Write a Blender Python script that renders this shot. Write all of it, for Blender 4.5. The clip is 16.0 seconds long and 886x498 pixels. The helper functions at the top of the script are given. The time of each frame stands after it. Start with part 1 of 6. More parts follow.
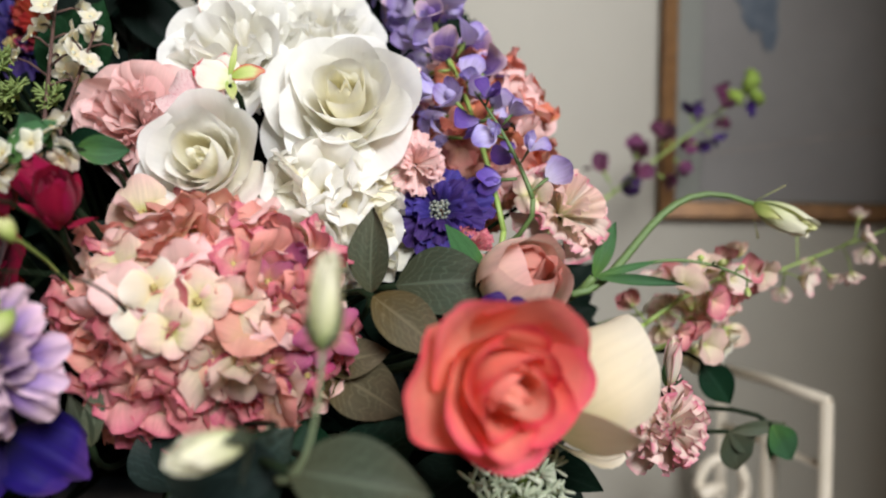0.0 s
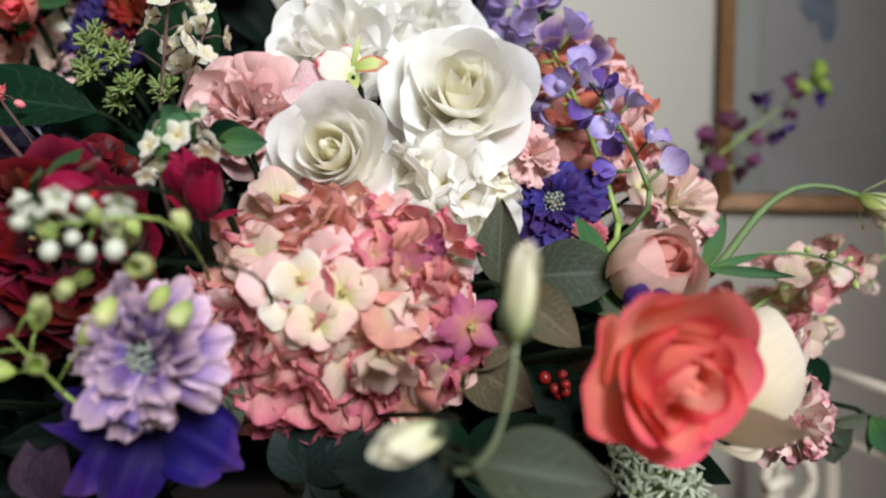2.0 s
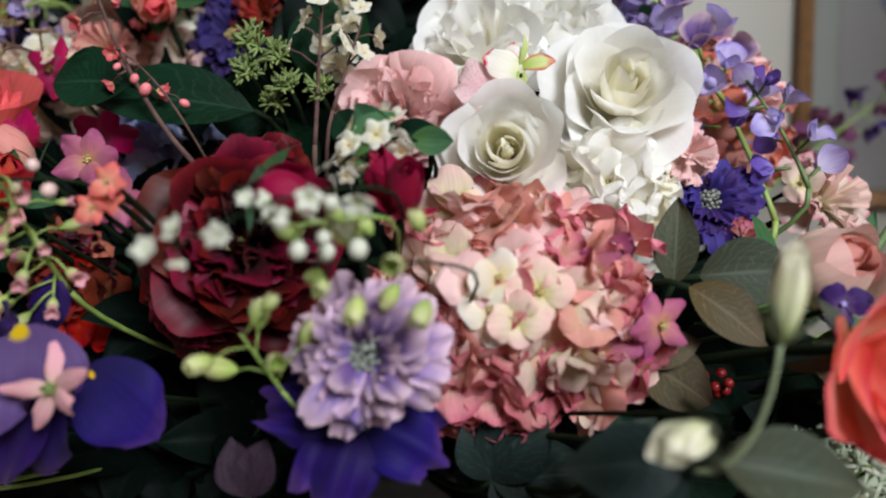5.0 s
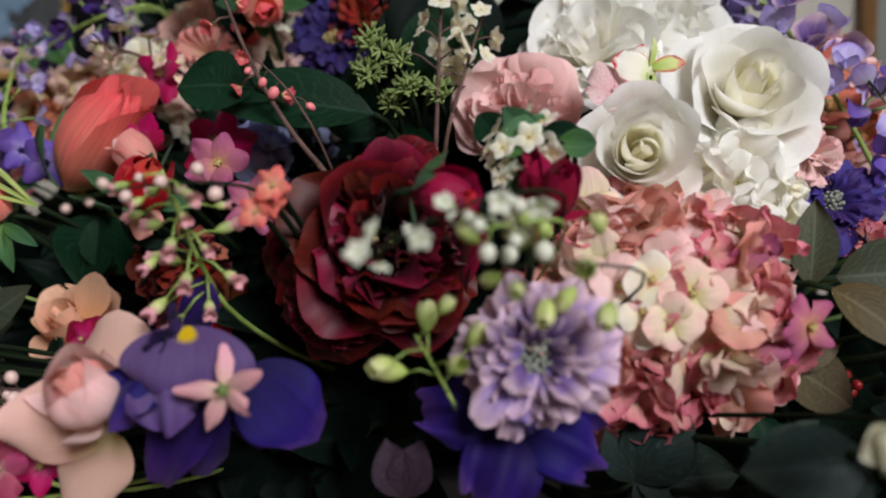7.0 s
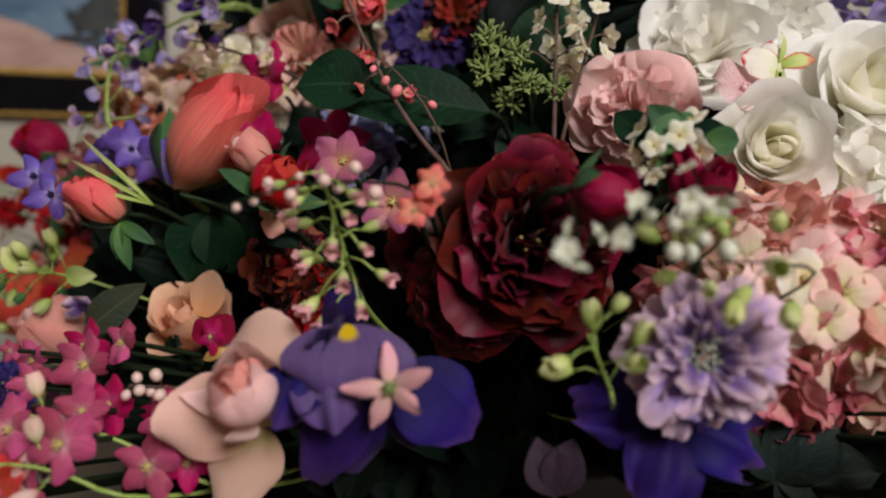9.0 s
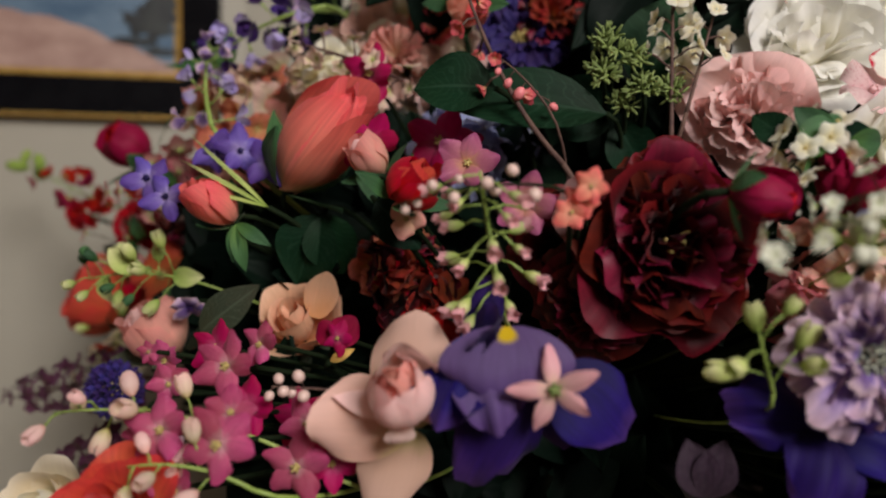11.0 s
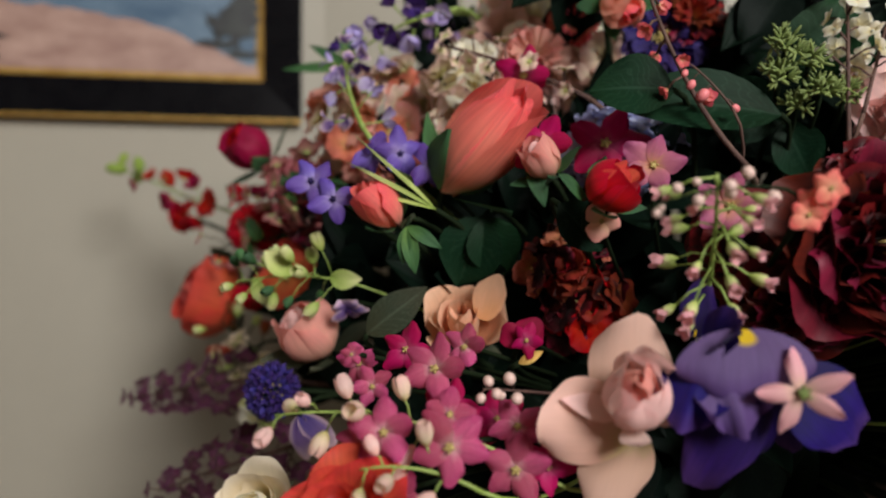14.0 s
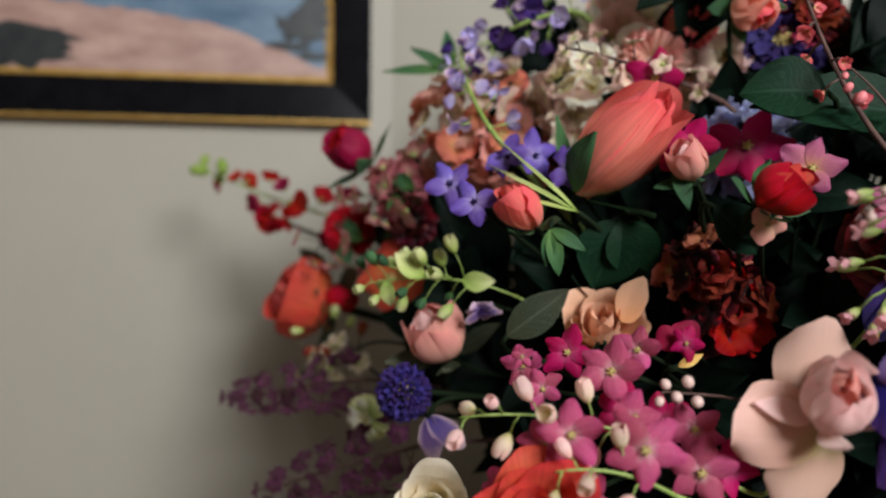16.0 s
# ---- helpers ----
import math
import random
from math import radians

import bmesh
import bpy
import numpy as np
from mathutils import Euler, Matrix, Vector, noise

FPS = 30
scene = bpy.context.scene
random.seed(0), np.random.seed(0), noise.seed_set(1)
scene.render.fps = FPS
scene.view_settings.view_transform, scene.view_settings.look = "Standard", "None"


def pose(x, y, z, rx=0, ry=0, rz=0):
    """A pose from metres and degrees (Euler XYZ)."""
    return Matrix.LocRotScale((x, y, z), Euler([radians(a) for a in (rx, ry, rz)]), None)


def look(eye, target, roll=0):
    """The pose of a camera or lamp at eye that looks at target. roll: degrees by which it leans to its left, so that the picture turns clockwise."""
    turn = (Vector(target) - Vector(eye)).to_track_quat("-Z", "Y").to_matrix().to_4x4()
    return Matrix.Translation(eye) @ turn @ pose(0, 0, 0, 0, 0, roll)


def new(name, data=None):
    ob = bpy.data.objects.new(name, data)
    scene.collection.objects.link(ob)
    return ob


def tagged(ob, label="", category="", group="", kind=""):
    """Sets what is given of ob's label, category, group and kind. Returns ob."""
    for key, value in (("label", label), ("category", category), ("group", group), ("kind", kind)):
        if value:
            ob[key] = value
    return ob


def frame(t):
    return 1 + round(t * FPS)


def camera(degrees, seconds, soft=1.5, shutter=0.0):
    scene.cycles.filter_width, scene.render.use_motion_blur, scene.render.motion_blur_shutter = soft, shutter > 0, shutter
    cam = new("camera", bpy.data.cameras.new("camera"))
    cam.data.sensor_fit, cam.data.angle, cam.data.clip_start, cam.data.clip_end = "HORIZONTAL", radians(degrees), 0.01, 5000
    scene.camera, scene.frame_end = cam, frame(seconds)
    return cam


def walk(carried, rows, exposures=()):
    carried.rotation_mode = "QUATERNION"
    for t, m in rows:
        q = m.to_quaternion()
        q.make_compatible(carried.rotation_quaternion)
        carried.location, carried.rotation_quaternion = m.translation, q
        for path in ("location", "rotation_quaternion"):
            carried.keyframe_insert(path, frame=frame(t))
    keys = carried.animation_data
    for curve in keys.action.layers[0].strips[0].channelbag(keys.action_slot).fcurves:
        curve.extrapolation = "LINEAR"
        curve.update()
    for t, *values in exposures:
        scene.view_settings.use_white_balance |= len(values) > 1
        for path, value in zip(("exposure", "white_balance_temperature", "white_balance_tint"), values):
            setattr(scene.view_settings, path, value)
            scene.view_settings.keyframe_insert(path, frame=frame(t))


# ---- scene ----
cam = camera(62.2, 16.0, soft=2.1)
METRES, EYE, TILT, LEAN, TURN = 0.6, 1.2, 0.0, 0.0, 0.0
ROWS = [
    (0.0, 0.0, 0.0, 0.0, 0.02, -1.12, -0.89),
    (0.5, -0.0288, 0.0001, -0.0002, 0.19, -1.2, -0.9),
    (1.0, -0.0576, 0.0004, -0.0005, 0.37, -1.34, -0.91),
    (1.5, -0.0873, 0.0018, -0.0018, 0.55, -1.56, -0.89),
    (2.0, -0.1185, 0.0009, -0.0026, 0.77, -1.71, -0.88),
    (2.5, -0.1453, 0.0004, -0.0024, 0.96, -1.86, -0.93),
    (3.0, -0.1696, -0.0006, -0.0026, 1.14, -1.9, -0.92),
    (3.5, -0.1953, -0.0009, -0.0032, 1.31, -1.9, -0.9),
    (4.0, -0.2244, -0.0016, -0.0029, 1.48, -2.0, -0.89),
    (6.5, -0.3678, -0.009, -0.002, 2.4, -2.09, -0.78),
    (7.0, -0.403, -0.0113, -0.0024, 2.69, -2.04, -0.73),
    (7.5, -0.4374, -0.0134, -0.0016, 2.91, -2.15, -0.72),
    (8.0, -0.4675, -0.0147, -0.0012, 3.02, -2.24, -0.72),
    (8.5, -0.4985, -0.0177, -0.0017, 3.18, -2.24, -0.68),
    (9.0, -0.5272, -0.018, -0.0023, 3.34, -2.32, -0.67),
    (9.5, -0.5644, -0.0214, -0.0024, 3.56, -2.3, -0.66),
    (10.0, -0.5993, -0.0242, -0.0022, 3.71, -2.33, -0.65),
    (12.5, -0.7309, -0.0344, -0.0016, 4.24, -2.29, -0.61),
    (13.0, -0.7679, -0.0373, -0.0013, 4.4, -2.33, -0.54),
    (13.5, -0.8049, -0.0409, -0.0008, 4.6, -2.33, -0.5),
    (14.0, -0.8389, -0.0434, -0.0011, 4.75, -2.33, -0.5),
    (14.5, -0.8712, -0.0455, -0.0018, 4.86, -2.31, -0.43),
    (15.0, -0.9124, -0.05, -0.0011, 5.05, -2.34, -0.45),
    (15.5, -0.9521, -0.0533, -0.0013, 5.24, -2.34, -0.57),
    (16.0, -0.9974, -0.059, -0.0007, 5.46, -2.27, -0.58),
]
walk(cam, [(t, pose(0, 0, EYE, TILT, LEAN, TURN) @ pose(METRES * x, METRES * y, METRES * z, 90 + pitch, roll, yaw)) for t, x, y, z, yaw, pitch, roll in ROWS],
     exposures=[(0.0, -0.32, 6420, 10), (3.5, -0.40, 6080, 10), (7.0, -0.68, 6350, 12), (10.0, -0.80, 7050, 14), (13.0, -0.68, 7050, 12), (16.0, -0.36, 6450, 9)])
cam.data.dof.use_dof, cam.data.dof.focus_distance, cam.data.dof.aperture_fstop = True, 0.47, 3.0

# ---- light: daylight from a window behind the camera ----
world = bpy.data.worlds.new("world")
scene.world = world
world.use_nodes = True
sky = world.node_tree.nodes.new("ShaderNodeTexSky")
sky.sky_type, sky.sun_disc, sky.sun_elevation, sky.sun_rotation = "NISHITA", False, radians(35), radians(200)
world.node_tree.links.new(sky.outputs[0], world.node_tree.nodes["Background"].inputs[0])
world.node_tree.nodes["Background"].inputs[1].default_value = 0.1


def area(name, eye, target, sx, sy, watts, colour):
    data = bpy.data.lights.new(name, "AREA")
    data.shape, data.size, data.size_y, data.energy, data.color = "RECTANGLE", sx, sy, watts, colour
    ob = new(name, data)
    ob.matrix_basis = look(eye, target)
    return ob


area("window_daylight", (0.95, -1.92, 2.62), (-0.25, 0.45, 1.2), 1.15, 1.05, 196, (0.96, 0.965, 1.0))


# ---- materials ----
def nodes_of(name):
    m = bpy.data.materials.new(name)
    m.use_nodes = True
    t = m.node_tree
    t.nodes.clear()
    return m, t, lambda kind: t.nodes.new("ShaderNode" + kind), t.links.new


def petal_mat(name, stops, rough=0.62, vein=0.12, thin=0.36, edge=None, speck=None, jitter=0.12, mark=None, pinnate=0.0):
    """Cloth petal: stops = [(v, rgb)] from base to tip, an edge tint, printed specks, a yellow mark, veins along the length."""
    m, t, nd, ln = nodes_of(name)
    uv = nd("UVMap")
    sep = nd("SeparateXYZ")
    ln(uv.outputs[0], sep.inputs[0])
    n1 = nd("TexNoise")
    n1.inputs["Scale"].default_value, n1.inputs["Detail"].default_value = 3.0, 3
    info = nd("ObjectInfo")
    off = nd("VectorMath")
    off.operation = "MULTIPLY_ADD"
    cmb = nd("CombineXYZ")
    for i in range(3):
        ln(info.outputs["Random"], cmb.inputs[i])
    off.inputs[1].default_value = (17, 31, 11)
    ln(cmb.outputs[0], off.inputs[0])
    ln(uv.outputs[0], off.inputs[2])
    ln(off.outputs[0], n1.inputs["Vector"])
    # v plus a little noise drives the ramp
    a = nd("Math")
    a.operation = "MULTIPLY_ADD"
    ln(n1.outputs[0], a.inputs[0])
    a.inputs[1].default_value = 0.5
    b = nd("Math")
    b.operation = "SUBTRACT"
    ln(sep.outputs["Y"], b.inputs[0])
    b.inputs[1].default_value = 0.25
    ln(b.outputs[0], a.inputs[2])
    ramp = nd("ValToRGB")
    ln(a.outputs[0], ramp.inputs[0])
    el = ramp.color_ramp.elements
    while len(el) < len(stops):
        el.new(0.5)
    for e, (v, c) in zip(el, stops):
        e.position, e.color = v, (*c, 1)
    col = ramp.outputs[0]

    def mix(fac, c1, c2, mode="MIX"):
        x = nd("Mix")
        x.data_type, x.blend_type = "RGBA", mode
        for sock, val in ((x.inputs[0], fac), (x.inputs[6], c1), (x.inputs[7], c2)):
            if isinstance(val, (tuple, float, int)):
                sock.default_value = (*val, 1) if isinstance(val, tuple) else val
            else:
                ln(val, sock)
        return x.outputs[2]

    # veins run along the petal
    w = nd("Mapping")
    ln(off.outputs[0], w.inputs[0])
    w.inputs["Scale"].default_value = (26, 1.6, 1)
    n2 = nd("TexNoise")
    n2.inputs["Scale"].default_value, n2.inputs["Detail"].default_value = 1.0, 4
    ln(w.outputs[0], n2.inputs["Vector"])
    vr = nd("MapRange")
    ln(n2.outputs[0], vr.inputs[0])
    vr.inputs[1].default_value, vr.inputs[2].default_value = 0.35, 0.7
    vr.inputs[3].default_value, vr.inputs[4].default_value = 1 - vein * 1.6, 1 + vein * 0.5
    col = mix(1.0, col, vr.outputs[0], "MULTIPLY")
    if pinnate:
        off_u, ab, sl, fr, sn = (nd("Math") for _ in range(5))
        off_u.operation, ab.operation, sl.operation, fr.operation, sn.operation = "SUBTRACT", "ABSOLUTE", "MULTIPLY_ADD", "MULTIPLY", "SINE"
        ln(sep.outputs["X"], off_u.inputs[0])
        off_u.inputs[1].default_value = 0.5
        ln(off_u.outputs[0], ab.inputs[0])
        ln(ab.outputs[0], sl.inputs[0])
        sl.inputs[1].default_value = -0.55
        ln(a.outputs[0], sl.inputs[2])
        ln(sl.outputs[0], fr.inputs[0])
        fr.inputs[1].default_value = 62
        ln(fr.outputs[0], sn.inputs[0])
        pr = nd("MapRange")
        ln(sn.outputs[0], pr.inputs[0])
        pr.inputs[1].default_value, pr.inputs[2].default_value = 0.75, 1.0
        pr.inputs[4].default_value = pinnate
        rib = nd("MapRange")
        ln(ab.outputs[0], rib.inputs[0])
        rib.inputs[1].default_value, rib.inputs[2].default_value = 0.035, 0.012
        rib.inputs[4].default_value = min(1.0, pinnate * 1.6)
        vv = nd("Math")
        vv.operation = "MAXIMUM"
        ln(pr.outputs[0], vv.inputs[0])
        ln(rib.outputs[0], vv.inputs[1])
        pale = tuple(min(0.6, c * 2.6 + 0.02) for c in stops[1][1])
        col = mix(vv.outputs[0], col, pale)
    if edge:
        au = nd("Math")
        au.operation = "ABSOLUTE"
        sb = nd("Math")
        sb.operation = "MULTIPLY_ADD"
        ln(sep.outputs["X"], sb.inputs[0])
        sb.inputs[1].default_value, sb.inputs[2].default_value = 2, -1
        ln(sb.outputs[0], au.inputs[0])
        mx = nd("Math")
        mx.operation = "MAXIMUM"
        ln(au.outputs[0], mx.inputs[0])
        ln(a.outputs[0], mx.inputs[1])
        er = nd("MapRange")
        ln(mx.outputs[0], er.inputs[0])
        er.inputs[1].default_value, er.inputs[2].default_value = edge[1], 1.02
        col = mix(er.outputs[0], col, edge[0])
    if speck:
        vo = nd("TexVoronoi")
        vo.inputs["Scale"].default_value = speck[1]
        ln(uv.outputs[0], vo.inputs["Vector"])
        sr = nd("MapRange")
        ln(vo.outputs["Distance"], sr.inputs[0])
        sr.inputs[1].default_value, sr.inputs[2].default_value = 0.28, 0.2
        sf = nd("Math")
        sf.operation = "MULTIPLY"
        ln(sr.outputs[0], sf.inputs[0])
        sf.inputs[1].default_value = speck[2]
        col = mix(sf.outputs[0], col, speck[0])
    if mark:
        d = nd("VectorMath")
        d.operation = "DISTANCE"
        ln(uv.outputs[0], d.inputs[0])
        d.inputs[1].default_value = (0.5, mark[1], 0)
        mr = nd("MapRange")
        ln(d.outputs["Value"], mr.inputs[0])
        mr.inputs[1].default_value, mr.inputs[2].default_value = mark[2], mark[2] * 0.55
        col = mix(mr.outputs[0], col, mark[0])
    hs = nd("HueSaturation")
    hs.inputs["Saturation"].default_value = 1.08
    jr = nd("MapRange")
    ln(info.outputs["Random"], jr.inputs[0])
    jr.inputs[3].default_value, jr.inputs[4].default_value = 1 - jitter, 1 + jitter
    ln(jr.outputs[0], hs.inputs["Value"])
    jh = nd("MapRange")
    ln(info.outputs["Random"], jh.inputs[0])
    jh.inputs[3].default_value, jh.inputs[4].default_value = 0.5 + jitter * 0.05, 0.5 - jitter * 0.05
    ln(jh.outputs[0], hs.inputs["Hue"])
    ln(col, hs.inputs["Color"])
    pb = nd("BsdfPrincipled")
    pb.inputs["Roughness"].default_value = rough
    pb.inputs["Specular IOR Level"].default_value = 0.08 if pinnate else 0.25
    pb.inputs["Sheen Weight"].default_value = 0.0 if pinnate else 0.05
    ln(hs.outputs[0], pb.inputs["Base Color"])
    # woven cloth and veins as fine relief
    wv = nd("TexNoise")
    wv.inputs["Scale"].default_value, wv.inputs["Detail"].default_value = 60, 2
    ln(off.outputs[0], wv.inputs["Vector"])
    ad = nd("Math")
    ad.operation = "MULTIPLY_ADD"
    ln(wv.outputs[0], ad.inputs[0])
    ad.inputs[1].default_value = 0.25
    ln(n2.outputs[0], ad.inputs[2])
    bp = nd("Bump")
    bp.inputs["Strength"].default_value, bp.inputs["Distance"].default_value = min(0.35, 0.06 + vein * 1.0), 0.0012
    ln(ad.outputs[0], bp.inputs["Height"])
    ln(bp.outputs[0], pb.inputs["Normal"])
    tr = nd("BsdfTranslucent")
    ln(hs.outputs[0], tr.inputs[0])
    ms = nd("MixShader")
    ms.inputs[0].default_value = thin
    ln(pb.outputs[0], ms.inputs[1])
    ln(tr.outputs[0], ms.inputs[2])
    out = nd("OutputMaterial")
    ln(ms.outputs[0], out.inputs[0])
    return m


def plain_mat(name, c1, c2, scale=20.0, rough=0.6, bump=0.2, metal=0.0, dist=0.002, coords="Object", stretch=(1, 1, 1), gloss=0.5):
    """Two tones mixed by noise at two scales, with relief."""
    m, t, nd, ln = nodes_of(name)
    tc = nd("TexCoord")
    mp = nd("Mapping")
    ln(tc.outputs[coords], mp.inputs[0])
    mp.inputs["Scale"].default_value = stretch
    n1, n2 = nd("TexNoise"), nd("TexNoise")
    for n, s in ((n1, scale), (n2, scale * 9)):
        n.inputs["Scale"].default_value, n.inputs["Detail"].default_value = s, 4
        ln(mp.outputs[0], n.inputs["Vector"])
    av = nd("Math")
    av.operation = "MULTIPLY_ADD"
    ln(n2.outputs[0], av.inputs[0])
    av.inputs[1].default_value = 0.35
    ln(n1.outputs[0], av.inputs[2])
    r = nd("MapRange")
    ln(av.outputs[0], r.inputs[0])
    r.inputs[1].default_value, r.inputs[2].default_value = 0.45, 0.9
    x = nd("Mix")
    x.data_type = "RGBA"
    ln(r.outputs[0], x.inputs[0])
    x.inputs[6].default_value, x.inputs[7].default_value = (*c1, 1), (*c2, 1)
    pb = nd("BsdfPrincipled")
    pb.inputs["Roughness"].default_value, pb.inputs["Metallic"].default_value = rough, metal
    pb.inputs["Specular IOR Level"].default_value = gloss
    ln(x.outputs[2], pb.inputs["Base Color"])
    bp = nd("Bump")
    bp.inputs["Strength"].default_value, bp.inputs["Distance"].default_value = bump, dist
    ln(av.outputs[0], bp.inputs["Height"])
    ln(bp.outputs[0], pb.inputs["Normal"])
    out = nd("OutputMaterial")
    ln(pb.outputs[0], out.inputs[0])
    return m


WHITE = petal_mat("white_cloth", [(0.0, (0.93, 0.86, 0.60)), (0.25, (0.95, 0.92, 0.80)), (0.7, (0.95, 0.935, 0.87)), (1, (0.95, 0.945, 0.90))], vein=0.02, jitter=0.02, thin=0.5)
IVORY = petal_mat("ivory_cloth", [(0.0, (0.94, 0.84, 0.50)), (0.4, (0.95, 0.91, 0.71)), (1, (0.95, 0.935, 0.83))], vein=0.02, jitter=0.03, thin=0.52)
CREAM = petal_mat("cream_cloth", [(0.0, (0.62, 0.58, 0.30)), (0.5, (0.82, 0.72, 0.52)), (1, (0.85, 0.77, 0.62))], vein=0.03, jitter=0.06, thin=0.4)
CORAL = petal_mat("coral_cloth", [(0.0, (0.97, 0.62, 0.44)), (0.45, (0.96, 0.46, 0.33)), (0.8, (0.94, 0.32, 0.26)), (1, (0.90, 0.17, 0.21))], vein=0.04, thin=0.5)
BUDCORAL = petal_mat("coral_bud_cloth", [(0.0, (0.93, 0.52, 0.36)), (0.45, (0.92, 0.34, 0.26)), (1, (0.87, 0.19, 0.19))], vein=0.1, thin=0.36)
CORALCORE = petal_mat("coral_core_cloth", [(0.0, (0.97, 0.72, 0.55)), (0.6, (0.97, 0.59, 0.45)), (1, (0.95, 0.42, 0.34))], vein=0.05, thin=0.5)
CORALPINK = petal_mat("coral_pink_cloth", [(0.0, (0.84, 0.46, 0.34)), (0.4, (0.83, 0.28, 0.25)), (1, (0.76, 0.14, 0.17))], vein=0.14)
PEACH = petal_mat("peach_cloth", [(0.0, (0.76, 0.54, 0.34)), (0.5, (0.80, 0.46, 0.36)), (1, (0.80, 0.38, 0.33))], vein=0.05, thin=0.40)
APRICOT = petal_mat("apricot_cloth", [(0.0, (0.78, 0.38, 0.19)), (0.5, (0.84, 0.47, 0.30)), (1, (0.86, 0.55, 0.38))], vein=0.06, thin=0.28)
BLUSH = petal_mat("blush_cloth", [(0.0, (0.56, 0.46, 0.22)), (0.3, (0.70, 0.44, 0.34)), (1, (0.76, 0.50, 0.42))], vein=0.02, jitter=0.12, thin=0.3)
BLUSHPINK = petal_mat("pale_pink_cloth", [(0.0, (0.86, 0.54, 0.45)), (0.4, (0.91, 0.69, 0.63)), (1, (0.90, 0.62, 0.59))], vein=0.05, thin=0.42)
PINKEDGE = petal_mat("white_pink_edged_cloth", [(0.0, (0.76, 0.70, 0.38)), (0.4, (0.85, 0.78, 0.66)), (1, (0.83, 0.62, 0.56))], vein=0.06, edge=((0.70, 0.27, 0.34), 0.90), thin=0.40)
REDTIP = petal_mat("white_red_tipped_cloth", [(0.0, (0.70, 0.74, 0.40)), (0.3, (0.86, 0.85, 0.70)), (1, (0.90, 0.88, 0.80))], vein=0.04, jitter=0.03, edge=((0.60, 0.02, 0.05), 0.90))
LIMERED = petal_mat("lime_red_tipped_cloth", [(0.0, (0.42, 0.56, 0.14)), (0.5, (0.62, 0.70, 0.28)), (1, (0.74, 0.72, 0.42))], vein=0.04, jitter=0.03, edge=((0.62, 0.02, 0.06), 0.66))
HYDPINK = petal_mat("dusty_pink_cloth", [(0.0, (0.72, 0.62, 0.38)), (0.35, (0.76, 0.44, 0.38)), (0.8, (0.68, 0.27, 0.28)), (1, (0.56, 0.16, 0.20))], vein=0.1, jitter=0.22)
HYDCREAM = petal_mat("cream_pink_cloth", [(0.0, (0.62, 0.60, 0.24)), (0.4, (0.82, 0.70, 0.52)), (1, (0.82, 0.56, 0.50))], vein=0.08, jitter=0.15)
SALMON = petal_mat("salmon_cloth", [(0.0, (0.5456, 0.4048, 0.1584)), (0.4, (0.6688, 0.2816, 0.1584)), (1, (0.6512, 0.22, 0.1584))], vein=0.1, jitter=0.2)
RUST = petal_mat("rust_cloth", [(0.0, (0.288, 0.1224, 0.0504)), (0.5, (0.3168, 0.072, 0.036)), (1, (0.288, 0.0504, 0.036))], vein=0.12, jitter=0.3)
LAV = petal_mat("lavender_cloth", [(0.0, (0.09, 0.06, 0.26)), (0.4, (0.26, 0.17, 0.44)), (1, (0.44, 0.31, 0.54))], vein=0.2, jitter=0.3, edge=((0.78, 0.58, 0.64), 0.62))
PURPLE = petal_mat("purple_cloth", [(0.0, (0.2288, 0.1496, 0.2992)), (0.4, (0.0748, 0.0352, 0.1672)), (1, (0.044, 0.0176, 0.1144))], vein=0.18, jitter=0.3)
WIST = petal_mat("wisteria_cloth", [(0.0, (0.74, 0.68, 0.78)), (0.35, (0.68, 0.61, 0.86)), (0.75, (0.54, 0.46, 0.79)), (1, (0.37, 0.28, 0.64))], vein=0.12, jitter=0.3, thin=0.45)
VIOLET = petal_mat("clear_violet_cloth", [(0.0, (0.42, 0.34, 0.62)), (0.4, (0.22, 0.15, 0.48)), (1, (0.14, 0.08, 0.36))], vein=0.12, jitter=0.25)
NIGHT = petal_mat("midnight_violet_cloth", [(0.0, (0.02, 0.012, 0.05)), (0.5, (0.03, 0.018, 0.09)), (1, (0.055, 0.035, 0.15))], vein=0.2, jitter=0.3)
BLUE = petal_mat("violet_blue_cloth", [(0.0, (0.0264, 0.0176, 0.0792)), (0.4, (0.0528, 0.03168, 0.176)), (1, (0.0968, 0.0616, 0.264))], vein=0.26, jitter=0.35)
IRIS = petal_mat("iris_cloth", [(0.0, (0.012, 0.006, 0.045)), (0.4, (0.012, 0.005, 0.075)), (0.8, (0.026, 0.011, 0.12)), (1, (0.07, 0.03, 0.15))], vein=0.16, jitter=0.25, mark=((0.72, 0.48, 0.04), 0.06, 0.08), rough=0.7, thin=0.2)
IRISPALE = petal_mat("mauve_iris_cloth", [(0.0, (0.12, 0.07, 0.19)), (0.5, (0.155, 0.105, 0.245)), (1, (0.11, 0.06, 0.20))], vein=0.08, jitter=0.05, mark=((0.74, 0.50, 0.05), 0.08, 0.16))
# wine-red cloth; its near-black bases carry the shade between petals
WINE = petal_mat("gap_shaded_wine_cloth", [(0.0, (0.003, 0.0004, 0.0007)), (0.5, (0.014, 0.001, 0.0015)), (0.8, (0.052, 0.0035, 0.006)), (1, (0.15, 0.013, 0.018))], vein=0.14, jitter=0.4, thin=0.14, rough=0.5)
RED = petal_mat("red_cloth", [(0.0, (0.48, 0.08, 0.05)), (0.5, (0.62, 0.05, 0.045)), (1, (0.54, 0.035, 0.05))], vein=0.12)
